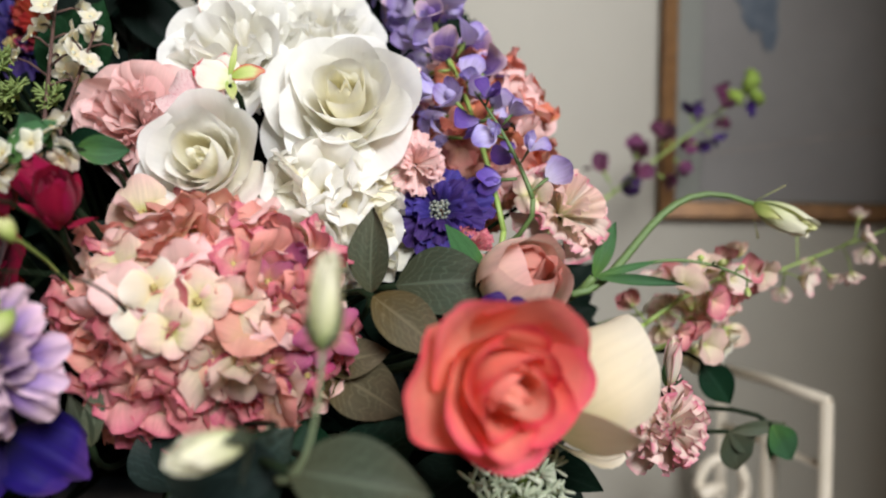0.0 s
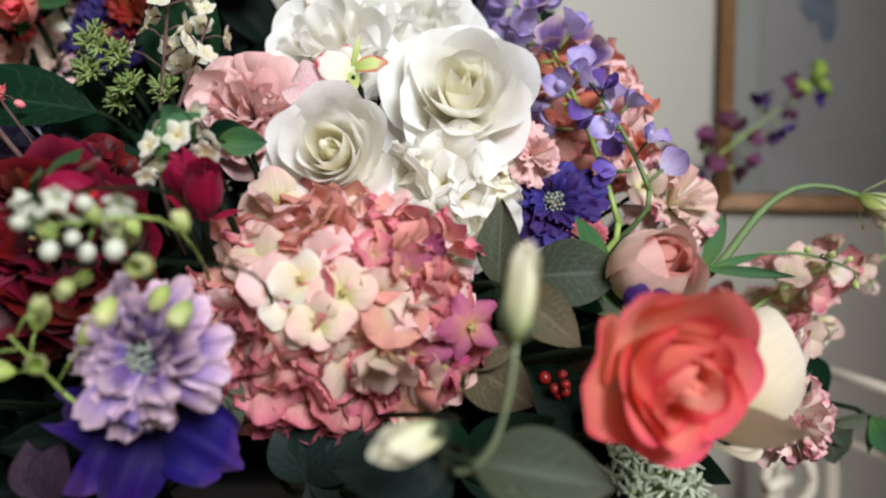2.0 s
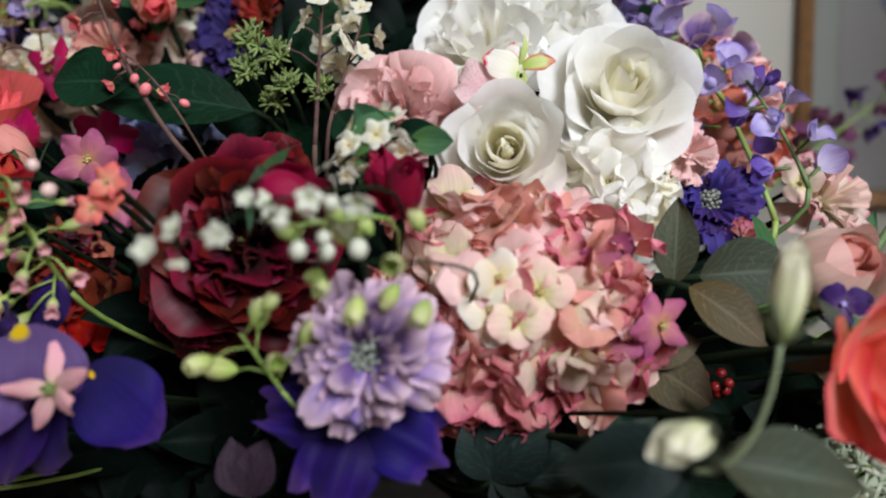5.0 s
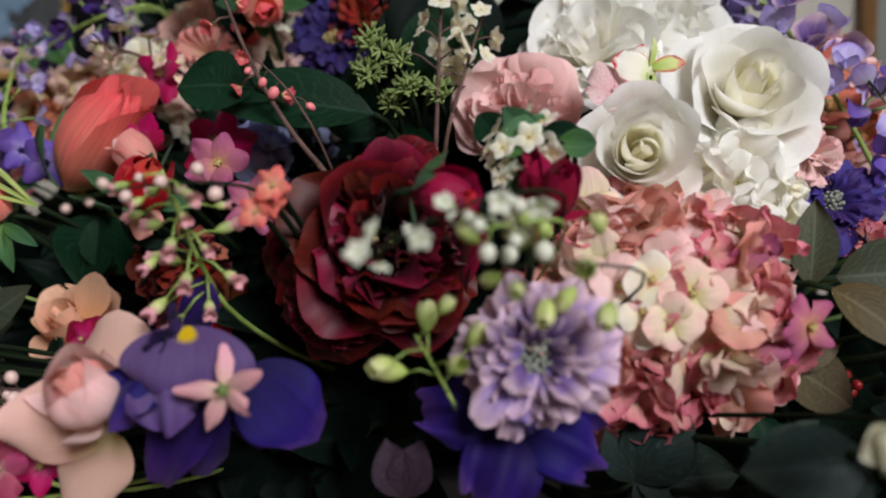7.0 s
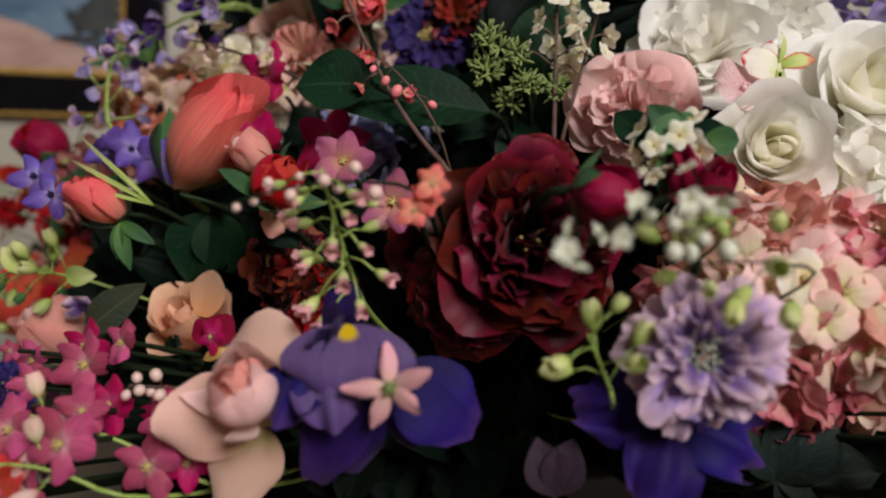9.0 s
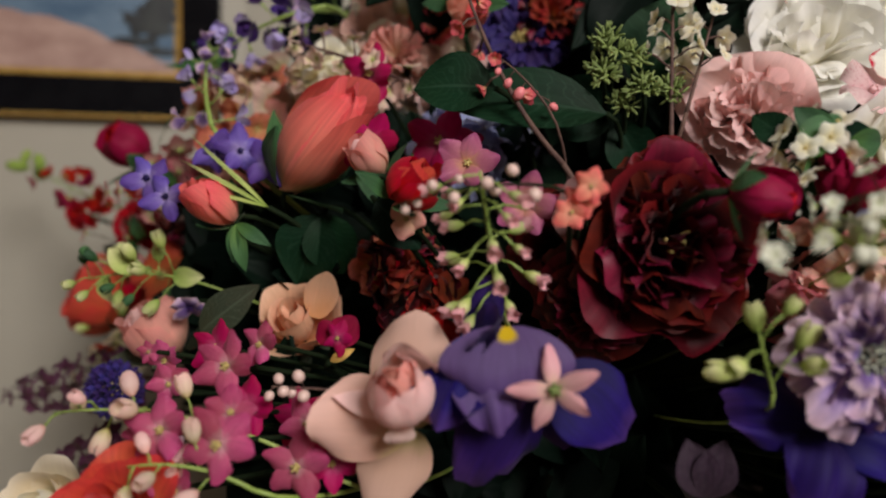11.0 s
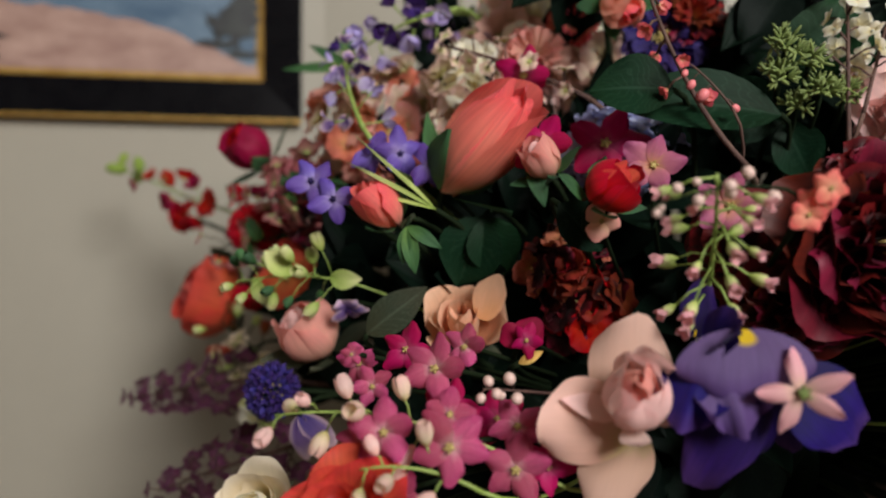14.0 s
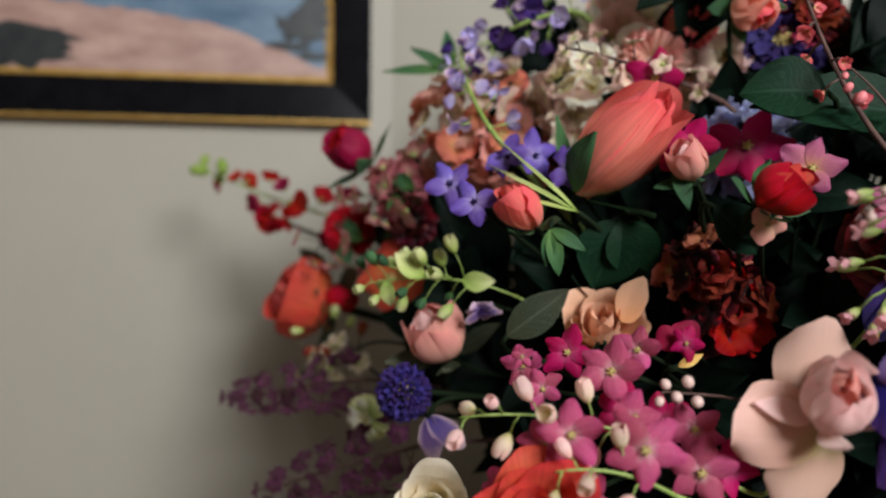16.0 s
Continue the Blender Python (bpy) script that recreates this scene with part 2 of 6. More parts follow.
REDORANGE = petal_mat("red_orange_cloth", [(0.0, (0.70, 0.28, 0.12)), (0.5, (0.76, 0.17, 0.10)), (1, (0.72, 0.11, 0.10))], vein=0.1)
FUCHSIA = petal_mat("fuchsia_cloth", [(0.0, (0.36, 0.04, 0.08)), (0.5, (0.34, 0.025, 0.065)), (1, (0.27, 0.018, 0.05))], vein=0.12)
ORCHID = petal_mat("magenta_orchid_cloth", [(0.0, (0.70, 0.41, 0.43)), (0.3, (0.58, 0.14, 0.23)), (1, (0.49, 0.085, 0.185))], vein=0.14, jitter=0.25, speck=((0.666, 0.342, 0.414), 26, 0.5))
ORCHIDRED = petal_mat("red_orchid_cloth", [(0.0, (0.52, 0.12, 0.22)), (0.4, (0.48, 0.04, 0.13)), (1, (0.42, 0.025, 0.09))], vein=0.1)
ORCHIDMAUVE = petal_mat("mauve_orchid_cloth", [(0.0, (0.6336, 0.352, 0.1936)), (0.4, (0.528, 0.1936, 0.2464)), (1, (0.4048, 0.1056, 0.22))], vein=0.1, speck=((0.6336, 0.396, 0.44), 30, 0.5))
SPOT = petal_mat("spotted_pink_cloth", [(0.0, (0.80, 0.50, 0.52)), (0.5, (0.82, 0.58, 0.58)), (1, (0.82, 0.62, 0.60))], vein=0.04, speck=((0.52, 0.02, 0.10), 22, 0.9))
STAR = petal_mat("rose_pink_cloth", [(0.0, (0.80, 0.56, 0.42)), (0.4, (0.84, 0.48, 0.48)), (1, (0.82, 0.42, 0.46))], vein=0.08)
PALEBLUE = petal_mat("pale_blue_cloth", [(0.0, (0.5, 0.5, 0.5)), (0.5, (0.46, 0.50, 0.72)), (1, (0.42, 0.46, 0.70))], vein=0.05)
LILAC = petal_mat("plum_cloth", [(0.0, (0.24, 0.09, 0.14)), (0.5, (0.17, 0.055, 0.11)), (1, (0.12, 0.035, 0.08))], vein=0.12, jitter=0.35)
BUDGREEN = petal_mat("green_white_bud_cloth", [(0.0, (0.28, 0.38, 0.10)), (0.4, (0.68, 0.70, 0.42)), (1, (0.84, 0.81, 0.64))], vein=0.1)
LIME = petal_mat("lime_green_bud", [(0.0, (0.30, 0.42, 0.10)), (0.5, (0.48, 0.56, 0.20)), (1, (0.64, 0.64, 0.34))], vein=0.1, thin=0.22)
LEAF = petal_mat("grey_green_leaf", [(0.0, (0.054, 0.056, 0.032)), (0.5, (0.054, 0.066, 0.043)), (1, (0.070, 0.070, 0.046))], vein=0.12, jitter=0.35, rough=0.5, thin=0.1, pinnate=0.2)
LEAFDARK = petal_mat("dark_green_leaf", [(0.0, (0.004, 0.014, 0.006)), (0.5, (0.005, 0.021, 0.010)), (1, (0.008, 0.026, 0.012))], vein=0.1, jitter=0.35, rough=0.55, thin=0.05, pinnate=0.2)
# dark leaf green taken near black: the shade inside is in the colour
LEAFSHADE = petal_mat("shade_dark_leaf", [(0.0, (0.0015, 0.0045, 0.0025)), (0.5, (0.002, 0.0065, 0.004)), (1, (0.003, 0.009, 0.005))], vein=0.1, jitter=0.35, rough=0.6, thin=0.03, pinnate=0.1)
LEAFPLUM = petal_mat("plum_veined_leaf", [(0.0, (0.0315, 0.01575, 0.02625)), (0.5, (0.03675, 0.01837, 0.03412)), (1, (0.04725, 0.02625, 0.042))], vein=0.4, jitter=0.2, speck=((0.1575, 0.126, 0.147), 34, 0.6))
LEAFTEAL = petal_mat("dusty_teal_leaf", [(0.0, (0.0124, 0.0186, 0.01488)), (0.5, (0.01364, 0.0248, 0.02108)), (1, (0.0279, 0.0372, 0.0279))], vein=0.15, jitter=0.35, rough=0.5, thin=0.1, pinnate=0.2)
STEMFRESH = plain_mat("fresh_green_stem", (0.07, 0.13, 0.035), (0.13, 0.20, 0.06), 60, 0.55)
LEAFFRESH = petal_mat("fresh_green_leaf", [(0.0, (0.08, 0.17, 0.04)), (0.5, (0.05, 0.13, 0.05)), (1, (0.045, 0.12, 0.05))], vein=0.25, jitter=0.3, thin=0.15)
LEAFBROWN = petal_mat("brown_green_leaf", [(0.0, (0.09, 0.06, 0.0225)), (0.5, (0.09, 0.075, 0.045)), (1, (0.12, 0.09, 0.06))], vein=0.1, jitter=0.2, thin=0.1, pinnate=0.2)
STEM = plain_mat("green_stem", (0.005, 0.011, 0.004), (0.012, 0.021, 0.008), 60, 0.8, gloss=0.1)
STEMLIME = plain_mat("lime_stem", (0.18, 0.28, 0.05), (0.30, 0.40, 0.10), 60, 0.5)
TWIG = plain_mat("brown_twig", (0.05, 0.022, 0.02), (0.13, 0.07, 0.05), 90, 0.8, 0.6)
BERRY = plain_mat("blush_berry", (0.561, 0.357, 0.306), (0.663, 0.51, 0.442), 30, 0.35, 0.1)
PINKBUD = plain_mat("coral_pink_bud", (0.68, 0.14, 0.16), (0.78, 0.26, 0.26), 60, 0.5, 0.1)
BERRYRED = plain_mat("red_berry", (0.22, 0.008, 0.01), (0.34, 0.02, 0.015), 30, 0.3, 0.1)
WHITEBUD = plain_mat("white_bud", (0.448, 0.464, 0.336), (0.56, 0.56, 0.464), 40, 0.5, 0.1)
STAMEN = plain_mat("yellow_stamen", (0.42, 0.30, 0.06), (0.62, 0.52, 0.22), 120, 0.6, 0.5)
STAMENBLUE = plain_mat("teal_yellow_stamen", (0.10, 0.16, 0.30), (0.52, 0.50, 0.24), 160, 0.6, 0.5)
SEED = plain_mat("green_seed", (0.10, 0.15, 0.035), (0.21, 0.27, 0.075), 80, 0.6, 0.4)
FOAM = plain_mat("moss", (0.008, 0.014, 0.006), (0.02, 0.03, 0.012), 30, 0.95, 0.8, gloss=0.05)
WALL = plain_mat("painted_wall", (0.36, 0.336, 0.272), (0.382, 0.357, 0.29), 3.0, 0.62, 0.12, dist=0.001)
CEIL = plain_mat("ceiling_paint", (0.2856, 0.2604, 0.2268), (0.3192, 0.294, 0.2604), 3.0, 0.8, 0.1)
FLOOR = plain_mat("brown_carpet", (0.14, 0.11, 0.085), (0.19, 0.15, 0.12), 40, 0.95, 0.6)
WOOD = plain_mat("dark_wood", (0.06, 0.028, 0.014), (0.12, 0.06, 0.03), 8, 0.35, 0.15, stretch=(1, 12, 12))
GILT = plain_mat("old_gilt", (0.14, 0.065, 0.02), (0.24, 0.12, 0.04), 40, 0.45, 0.3, metal=0.35)
BLACKFRAME = plain_mat("black_lacquer", (0.003, 0.003, 0.004), (0.006, 0.006, 0.007), 30, 0.22, 0.04, gloss=0.16)
GOLD = plain_mat("gold_leaf", (0.46, 0.26, 0.05), (0.62, 0.40, 0.12), 50, 0.4, 0.3, metal=0.5)
MAT = plain_mat("grey_green_mount", (0.20, 0.208, 0.178), (0.215, 0.221, 0.19), 6, 0.8, 0.1)
PAPER = plain_mat("print_paper", (0.168, 0.158, 0.145), (0.20, 0.19, 0.174), 4, 0.7, 0.05)
# unseen walls only: dark brown picked to hold down bounced light
DARKWALL = plain_mat("unseen_wall_brown", (0.17, 0.115, 0.075), (0.21, 0.145, 0.095), 6.0, 0.85, 0.15)
CREAMPAINT = plain_mat("cream_paint", (0.70, 0.62, 0.48), (0.76, 0.68, 0.54), 12, 0.45, 0.1)
PORCELAIN = plain_mat("dark_glazed_vase", (0.03, 0.04, 0.05), (0.06, 0.07, 0.08), 6, 0.15, 0.05)


# ---- mesh helpers ----
def smooth(me):
    me.polygons.foreach_set("use_smooth", [True] * len(me.polygons))
    return me


def sheet(fns, nu, nv, name="sheet"):
    """One mesh of several (u, v) sheets, u in -1..1, v in 0..1, with matching UVs."""
    verts, faces, uvs = [], [], []
    for fn in fns:
        o = len(verts)
        for j in range(nv + 1):
            for i in range(nu + 1):
                u, v = 2 * i / nu - 1, j / nv
                verts.append(fn(u, v))
                uvs.append((0.5 + 0.5 * u, v))
        for j in range(nv):
            for i in range(nu):
                a = o + j * (nu + 1) + i
                faces.append((a, a + 1, a + nu + 2, a + nu + 1))
    me = bpy.data.meshes.new(name)
    me.from_pydata(verts, [], faces)
    lay = me.uv_layers.new(name="UVMap")
    idx = np.empty(len(me.loops), dtype=np.int32)
    me.loops.foreach_get("vertex_index", idx)
    lay.data.foreach_set("uv", np.array(uvs, dtype=np.float32)[idx].ravel())
    return smooth(me)


PROFILE = {
    "round": lambda v: math.sqrt(max(0.02, 1 - ((v - 0.62) / 0.64) ** 2)),
    "wide": lambda v: 0.30 + 0.70 * math.sin(min(1.0, v * 1.25) * math.pi / 2),
    "point": lambda v: max(0.015, math.sin(math.pi * min(1, v) ** 0.85)) ** 0.9,
    "strap": lambda v: max(0.02, (min(1, v * 4) * min(1, (1 - v) * 3.2)) ** 0.6),
    "fan": lambda v: 0.10 + 0.90 * v ** 1.1,
}


def petal_fn(L, W, a0, a1, profile="round", wrap=1.0, r0=0.02, tip=0.3, ruffle=0.0, freq=5.0, cup=0.0, fold=0.0, power=1.0, seed=0, z0=0.0, turn=0.0, pinch=0.0, lip=0.0):
    """A petal that leaves the axis (z) at angle a0 and ends at a1 (degrees), wrapped about the axis, ruffled, cupped, folded at the midrib."""
    steps = 40
    rr, zz = [r0], [z0]
    for k in range(steps):
        f = radians(a0 + (a1 - a0) * ((k + 0.5) / steps) ** power + lip * ((k + 0.5) / steps) ** 7)
        rr.append(rr[-1] + math.sin(f) * L / steps)
        zz.append(zz[-1] + math.cos(f) * L / steps)
    rnd = random.Random(seed)
    ph, ph2, ph3 = (rnd.uniform(0, 6.28) for _ in range(3))
    prof = PROFILE[profile]
    ct, st = math.cos(turn), math.sin(turn)

    def fn(u, v):
        s = max(0.0, min(1.0, v * (1 - tip * u * u * (0.3 + 0.7 * v)) + pinch * (1 - abs(u)) * v ** 4)) * steps
        k = min(int(s), steps - 1)
        q = s - k
        r, z = rr[k] + (rr[k + 1] - rr[k]) * q, zz[k] + (zz[k + 1] - zz[k]) * q
        f = radians(a0 + (a1 - a0) * (s / steps) ** power)
        half = W * prof(v)
        rw = max(abs(r), 0.035)
        th = u * min(1.5, half / rw) * wrap
        y = rw * math.sin(th) + u * half * (1 - wrap)
        x = r - rw * (1 - math.cos(th))
        d = ruffle * v * v * (math.sin(freq * u + ph) + 0.6 * math.sin(freq * 1.9 * u + ph2) + 0.35 * math.sin(7 * v + ph3)) * (0.25 + 0.75 * abs(u) ** 0.7 if profile != "fan" else 1)
        d += cup * u * u * v + fold * abs(u) * prof(v)
        x, z = x + d * math.cos(f), z - d * math.sin(f)
        return (x * ct - y * st, x * st + y * ct, z)

    return fn


CACHE = {}


def petal_mesh(nu=8, nv=7, variant=0, **k):
    key = (nu, nv, variant, tuple(sorted(k.items())))
    if key not in CACHE:
        CACHE[key] = sheet([petal_fn(seed=hash_seed(variant, k), **k)], nu, nv, "petal")
    return CACHE[key]


def hash_seed(variant, k):
    return int(variant * 7919 + 1000 * sum(v for v in k.values() if isinstance(v, (int, float)))) % 100003


def tube(points, r0, r1, sides=6, name="stem"):
    verts, faces = [], []
    n = len(points)
    for i, p in enumerate(points):
        d = (points[min(i + 1, n - 1)] - points[max(i - 1, 0)]).normalized()
        a = d.orthogonal().normalized()
        b = d.cross(a)
        if i:
            a = (last - d * last.dot(d)).normalized()
            b = d.cross(a)
        last = a
        r = r0 + (r1 - r0) * i / (n - 1)
        verts += [p + r * (a * math.cos(2 * math.pi * k / sides) + b * math.sin(2 * math.pi * k / sides)) for k in range(sides)]
    for i in range(n - 1):
        for k in range(sides):
            q = (k + 1) % sides
            faces.append((i * sides + k, i * sides + q, (i + 1) * sides + q, (i + 1) * sides + k))
    faces += [tuple(range(sides))[::-1], tuple(range((n - 1) * sides, n * sides))]
    me = bpy.data.meshes.new(name)
    me.from_pydata(verts, [], faces)
    return smooth(me)


def bezier(p0, p1, p2, p3, n=10):
    p0, p1, p2, p3 = (Vector(p) for p in (p0, p1, p2, p3))
    out = []
    for i in range(n + 1):
        t = i / n
        out.append(p0 * (1 - t) ** 3 + p1 * 3 * t * (1 - t) ** 2 + p2 * 3 * t * t * (1 - t) + p3 * t ** 3)
    return out


def merge(meshes, name):
    """Joins (mesh, matrix, material slot) triples into one mesh with UVs."""
    verts, faces, uvs, slot = [], [], [], []
    for me, m, s in meshes:
        o = len(verts)
        verts += [m @ v.co for v in me.vertices]
        lay = me.uv_layers[0].data if me.uv_layers else None
        for p in me.polygons:
            faces.append([o + i for i in p.vertices])
            slot.append(s)
            uvs += [tuple(lay[l].uv) if lay else (0.5, 0.5) for l in p.loop_indices]
    out = bpy.data.meshes.new(name)
    out.from_pydata(verts, [], faces)
    out.uv_layers.new(name="UVMap").data.foreach_set("uv", np.array(uvs, dtype=np.float32).ravel())
    out.polygons.foreach_set("material_index", slot)
    return smooth(out)


def ball(r=1.0, seg=8, rings=6, sz=1.0, name="ball"):
    key = ("ball", r, seg, rings, sz)
    if key not in CACHE:
        bm = bmesh.new()
        bmesh.ops.create_uvsphere(bm, u_segments=seg, v_segments=rings, radius=r)
        bmesh.ops.scale(bm, vec=(1, 1, sz), verts=bm.verts)
        me = bpy.data.meshes.new(name)
        bm.to_mesh(me)
        bm.free()
        CACHE[key] = smooth(me)
    return CACHE[key]


def axis_pose(pos, face, spin=0.0, scale=1.0):
    """A pose whose z looks along face."""
    q = Vector(face).normalized().to_track_quat("Z", "Y")
    return Matrix.Translation(pos) @ q.to_matrix().to_4x4() @ Matrix.Rotation(spin, 4, "Z") @ Matrix.Scale(scale, 4)


def part(name, me, mats, parent, m=None, label=""):
    """One mesh object under a thing or a part. Shared meshes take their material by object slot."""
    mats = mats if isinstance(mats, (list, tuple)) else [mats]
    while len(me.materials) < len(mats):
        me.materials.append(mats[len(me.materials)])
    ob = new(name, me)
    for i, mt in enumerate(mats):
        if me.materials[i] != mt:
            ob.material_slots[i].link = "OBJECT"
            ob.material_slots[i].material = mt
    ob.parent = parent
    if m is not None:
        ob.matrix_basis = m
    return tagged(ob, label)


def thing(name, m, label, category, group=""):
    ob = new(name)
    ob.empty_display_size = 0.02
    ob.matrix_basis = m
    return tagged(ob, label, category, group)


# the moss-covered block in the vase into which every stem is stuck
CORE, CORE_R = Vector((-0.30, 0.83, 1.0)), Vector((0.34, 0.13, 0.15))


def core_point(p, spread=0.0):
    d = Vector(p) - CORE
    d = Vector((d.x / CORE_R.x, d.y / CORE_R.y, d.z / CORE_R.z)).normalized()
    return CORE + Vector((d.x * CORE_R.x, d.y * CORE_R.y, d.z * CORE_R.z)) * 0.93


def stalk(root, start, leave, r=0.0022, mat=None, end=None, bend=0.045, name="stem"):
    """The stem of a thing, from start (world) along leave into the moss."""
    end = core_point(start) if end is None else Vector(end)
    start, leave = Vector(start), Vector(leave).normalized()
    pts = bezier(start, start + leave * bend, end + (start - end) * 0.35 + Vector((0, 0, -0.02)), end, 12)
    inv = root.matrix_basis.inverted()
    me = tube([inv @ p for p in pts], r * inv.median_scale, r * 1.2 * inv.median_scale)
    return part(name, me, mat or STEM, root)


def leaf_mesh(L, W, arch=30, fold=0.25, profile="point", ruffle=0.006, variant=0, nv=9, cup=0.35):
    return petal_mesh(nu=6, nv=nv, variant=variant, L=L, W=W, a0=90 - arch * 0.3, a1=90 + arch, profile=profile, wrap=0.0, r0=0.0, tip=0.0 if profile == "point" else 0.32, ruffle=ruffle, freq=4.0, fold=-fold * W, cup=0.0 if profile == "point" else cup * W)


# ---- flower kinds ----
# rings of a closed bud from the heart outwards: count, length, half width, angle at the base and at the lip, roll of the lip
CLOSED_BUD = [(3, 0.41, 0.16, 18, -26, 0), (3, 0.43, 0.22, 36, -37, 4), (4, 0.44, 0.27, 48, -43, 14)]


def rose_petals(root, plan, outer, inner, rnd):
    """Closed rings of overlapping petals that meet at the tip."""
    for k, (n, L, W, a0, a1, lip) in enumerate(plan):
        for i in range(n):
            me = petal_mesh(nu=14, nv=10, variant=rnd.randrange(4), L=L, W=W, a0=a0, a1=a1, profile="round", wrap=0.97, r0=0.012 + 0.004 * k, tip=0.22, ruffle=0.008 + 0.006 * k, freq=3.9, power=1.1, lip=lip + (45 if k == 2 and i > 1 else 0))
            a = 2 * math.pi * (i + 0.37 * k + rnd.uniform(-0.16, 0.16)) / n
            m = Matrix.Rotation(a, 4, "Z") @ pose(0, 0, 0.006 * (3 - k), rnd.uniform(-6, 6), rnd.uniform(-3, 3) - 5 * i / n, 0) @ Matrix.Scale(0.90 + 0.16 * i / n + rnd.uniform(-0.02, 0.02), 4)
            part("petal", me, inner if k < 2 else outer, root, m)


def spiral_petals(root, n, outer, inner, openness, rnd, start=0.0, ruffle=1.0, end=1.0):
    """Petals wound in a spiral from a tight heart to broad reflexed outer petals with rolled lips."""
    for i in range(n):
        f = start + (end - start) * i / max(1, n - 1)
        a0 = 9 + 73 * f ** 0.72
        a1 = -30 + 22 * f + openness * 62 * f ** 2.6
        me = petal_mesh(nu=16, nv=11, variant=rnd.randrange(50), L=round(0.43 + 0.12 * f, 3), W=round(0.15 + 0.19 * f, 3), a0=round(a0, 1), a1=round(a1, 1), profile="wide", wrap=0.99 if f < 0.5 else 0.99 - 0.5 * (f - 0.5), r0=0.01 + 0.03 * f, tip=0.30, ruffle=round(ruffle * (0.004 + 0.024 * f), 4), freq=rnd.choice((2.6, 3.4, 4.3)), cup=-0.03 * f, power=1.1, lip=round(12 + 78 * f ** 1.1, 1), pinch=rnd.choice((0.0, 0.05)) * f)
        m = Matrix.Rotation(i * 2.39996 + rnd.uniform(-0.25, 0.25), 4, "Z") @ pose(0, 0, 0.07 * (1 - f), rnd.uniform(-7, 7), rnd.uniform(-7, 7), rnd.uniform(-6, 6)) @ Matrix.Scale(rnd.uniform(0.92, 1.06), 4)
        part("petal", me, inner if f < 0.38 else outer, root, m)


def rose(pos, face, d, outer, inner, label, name="rose", openness=1.0, spin=0.0, stem=True, calyx=True, group="", seed=1, rings=7, stretch=1.0):
    """A rose of diameter d whose heart is at pos: a spiral of wrapped petals, a calyx and a stem."""
    rnd = random.Random(seed)
    face = Vector(face).normalized()
    base = Vector(pos) - face * d * 0.30
    root = thing(name, axis_pose(base, face, spin, d) @ Matrix.Diagonal((1, 1, stretch, 1)), label, "flower", group)
    n, end = {7: (26, 1.0), 6: (23, 0.94), 5: (17, 0.80), 4: (11, 0.5)}[rings]
    spiral_petals(root, n, outer, inner, openness, rnd, end=end)
    if calyx:
        for i in range(5):
            part("sepal", petal_mesh(nu=4, nv=6, L=0.34, W=0.05, a0=80, a1=150, profile="point", wrap=0.2, r0=0.02, tip=0.0, ruffle=0.01), LEAF, root, Matrix.Rotation(i * 1.2566, 4, "Z"))
    if stem:
        stalk(root, base, -face, 0.0028)
    return root


def bud(pos, face, d, L, outer, inner, label, name="rose_bud", group="", seed=1, green=LEAFFRESH, end=None, bend=0.045, r=0.0022, stem_mat=None, **unused):
    """A closed bud of width d and length L, centre at pos, with overlapping petals, sepals and a stem."""
    rnd = random.Random(seed)
    face = Vector(face).normalized()
    base = Vector(pos) - face * L * 0.5
    wide = d / 0.25
    root = thing(name, axis_pose(base, face, rnd.uniform(0, 6), wide) @ Matrix.Diagonal((1, 1, L / (0.43 * wide), 1)), label, "flower", group)
    rose_petals(root, CLOSED_BUD, outer, inner, rnd)
    for i in range(4):
        part("sepal", petal_mesh(nu=4, nv=6, variant=i, L=0.26, W=0.055, a0=62, a1=8 if i % 2 else 60, profile="point", wrap=0.4, r0=0.03, tip=0.0, ruffle=0.01), green, root, Matrix.Rotation(i * 1.57 + 0.4, 4, "Z"))
    stalk(root, base, -face, r, stem_mat, end, bend)
    return root


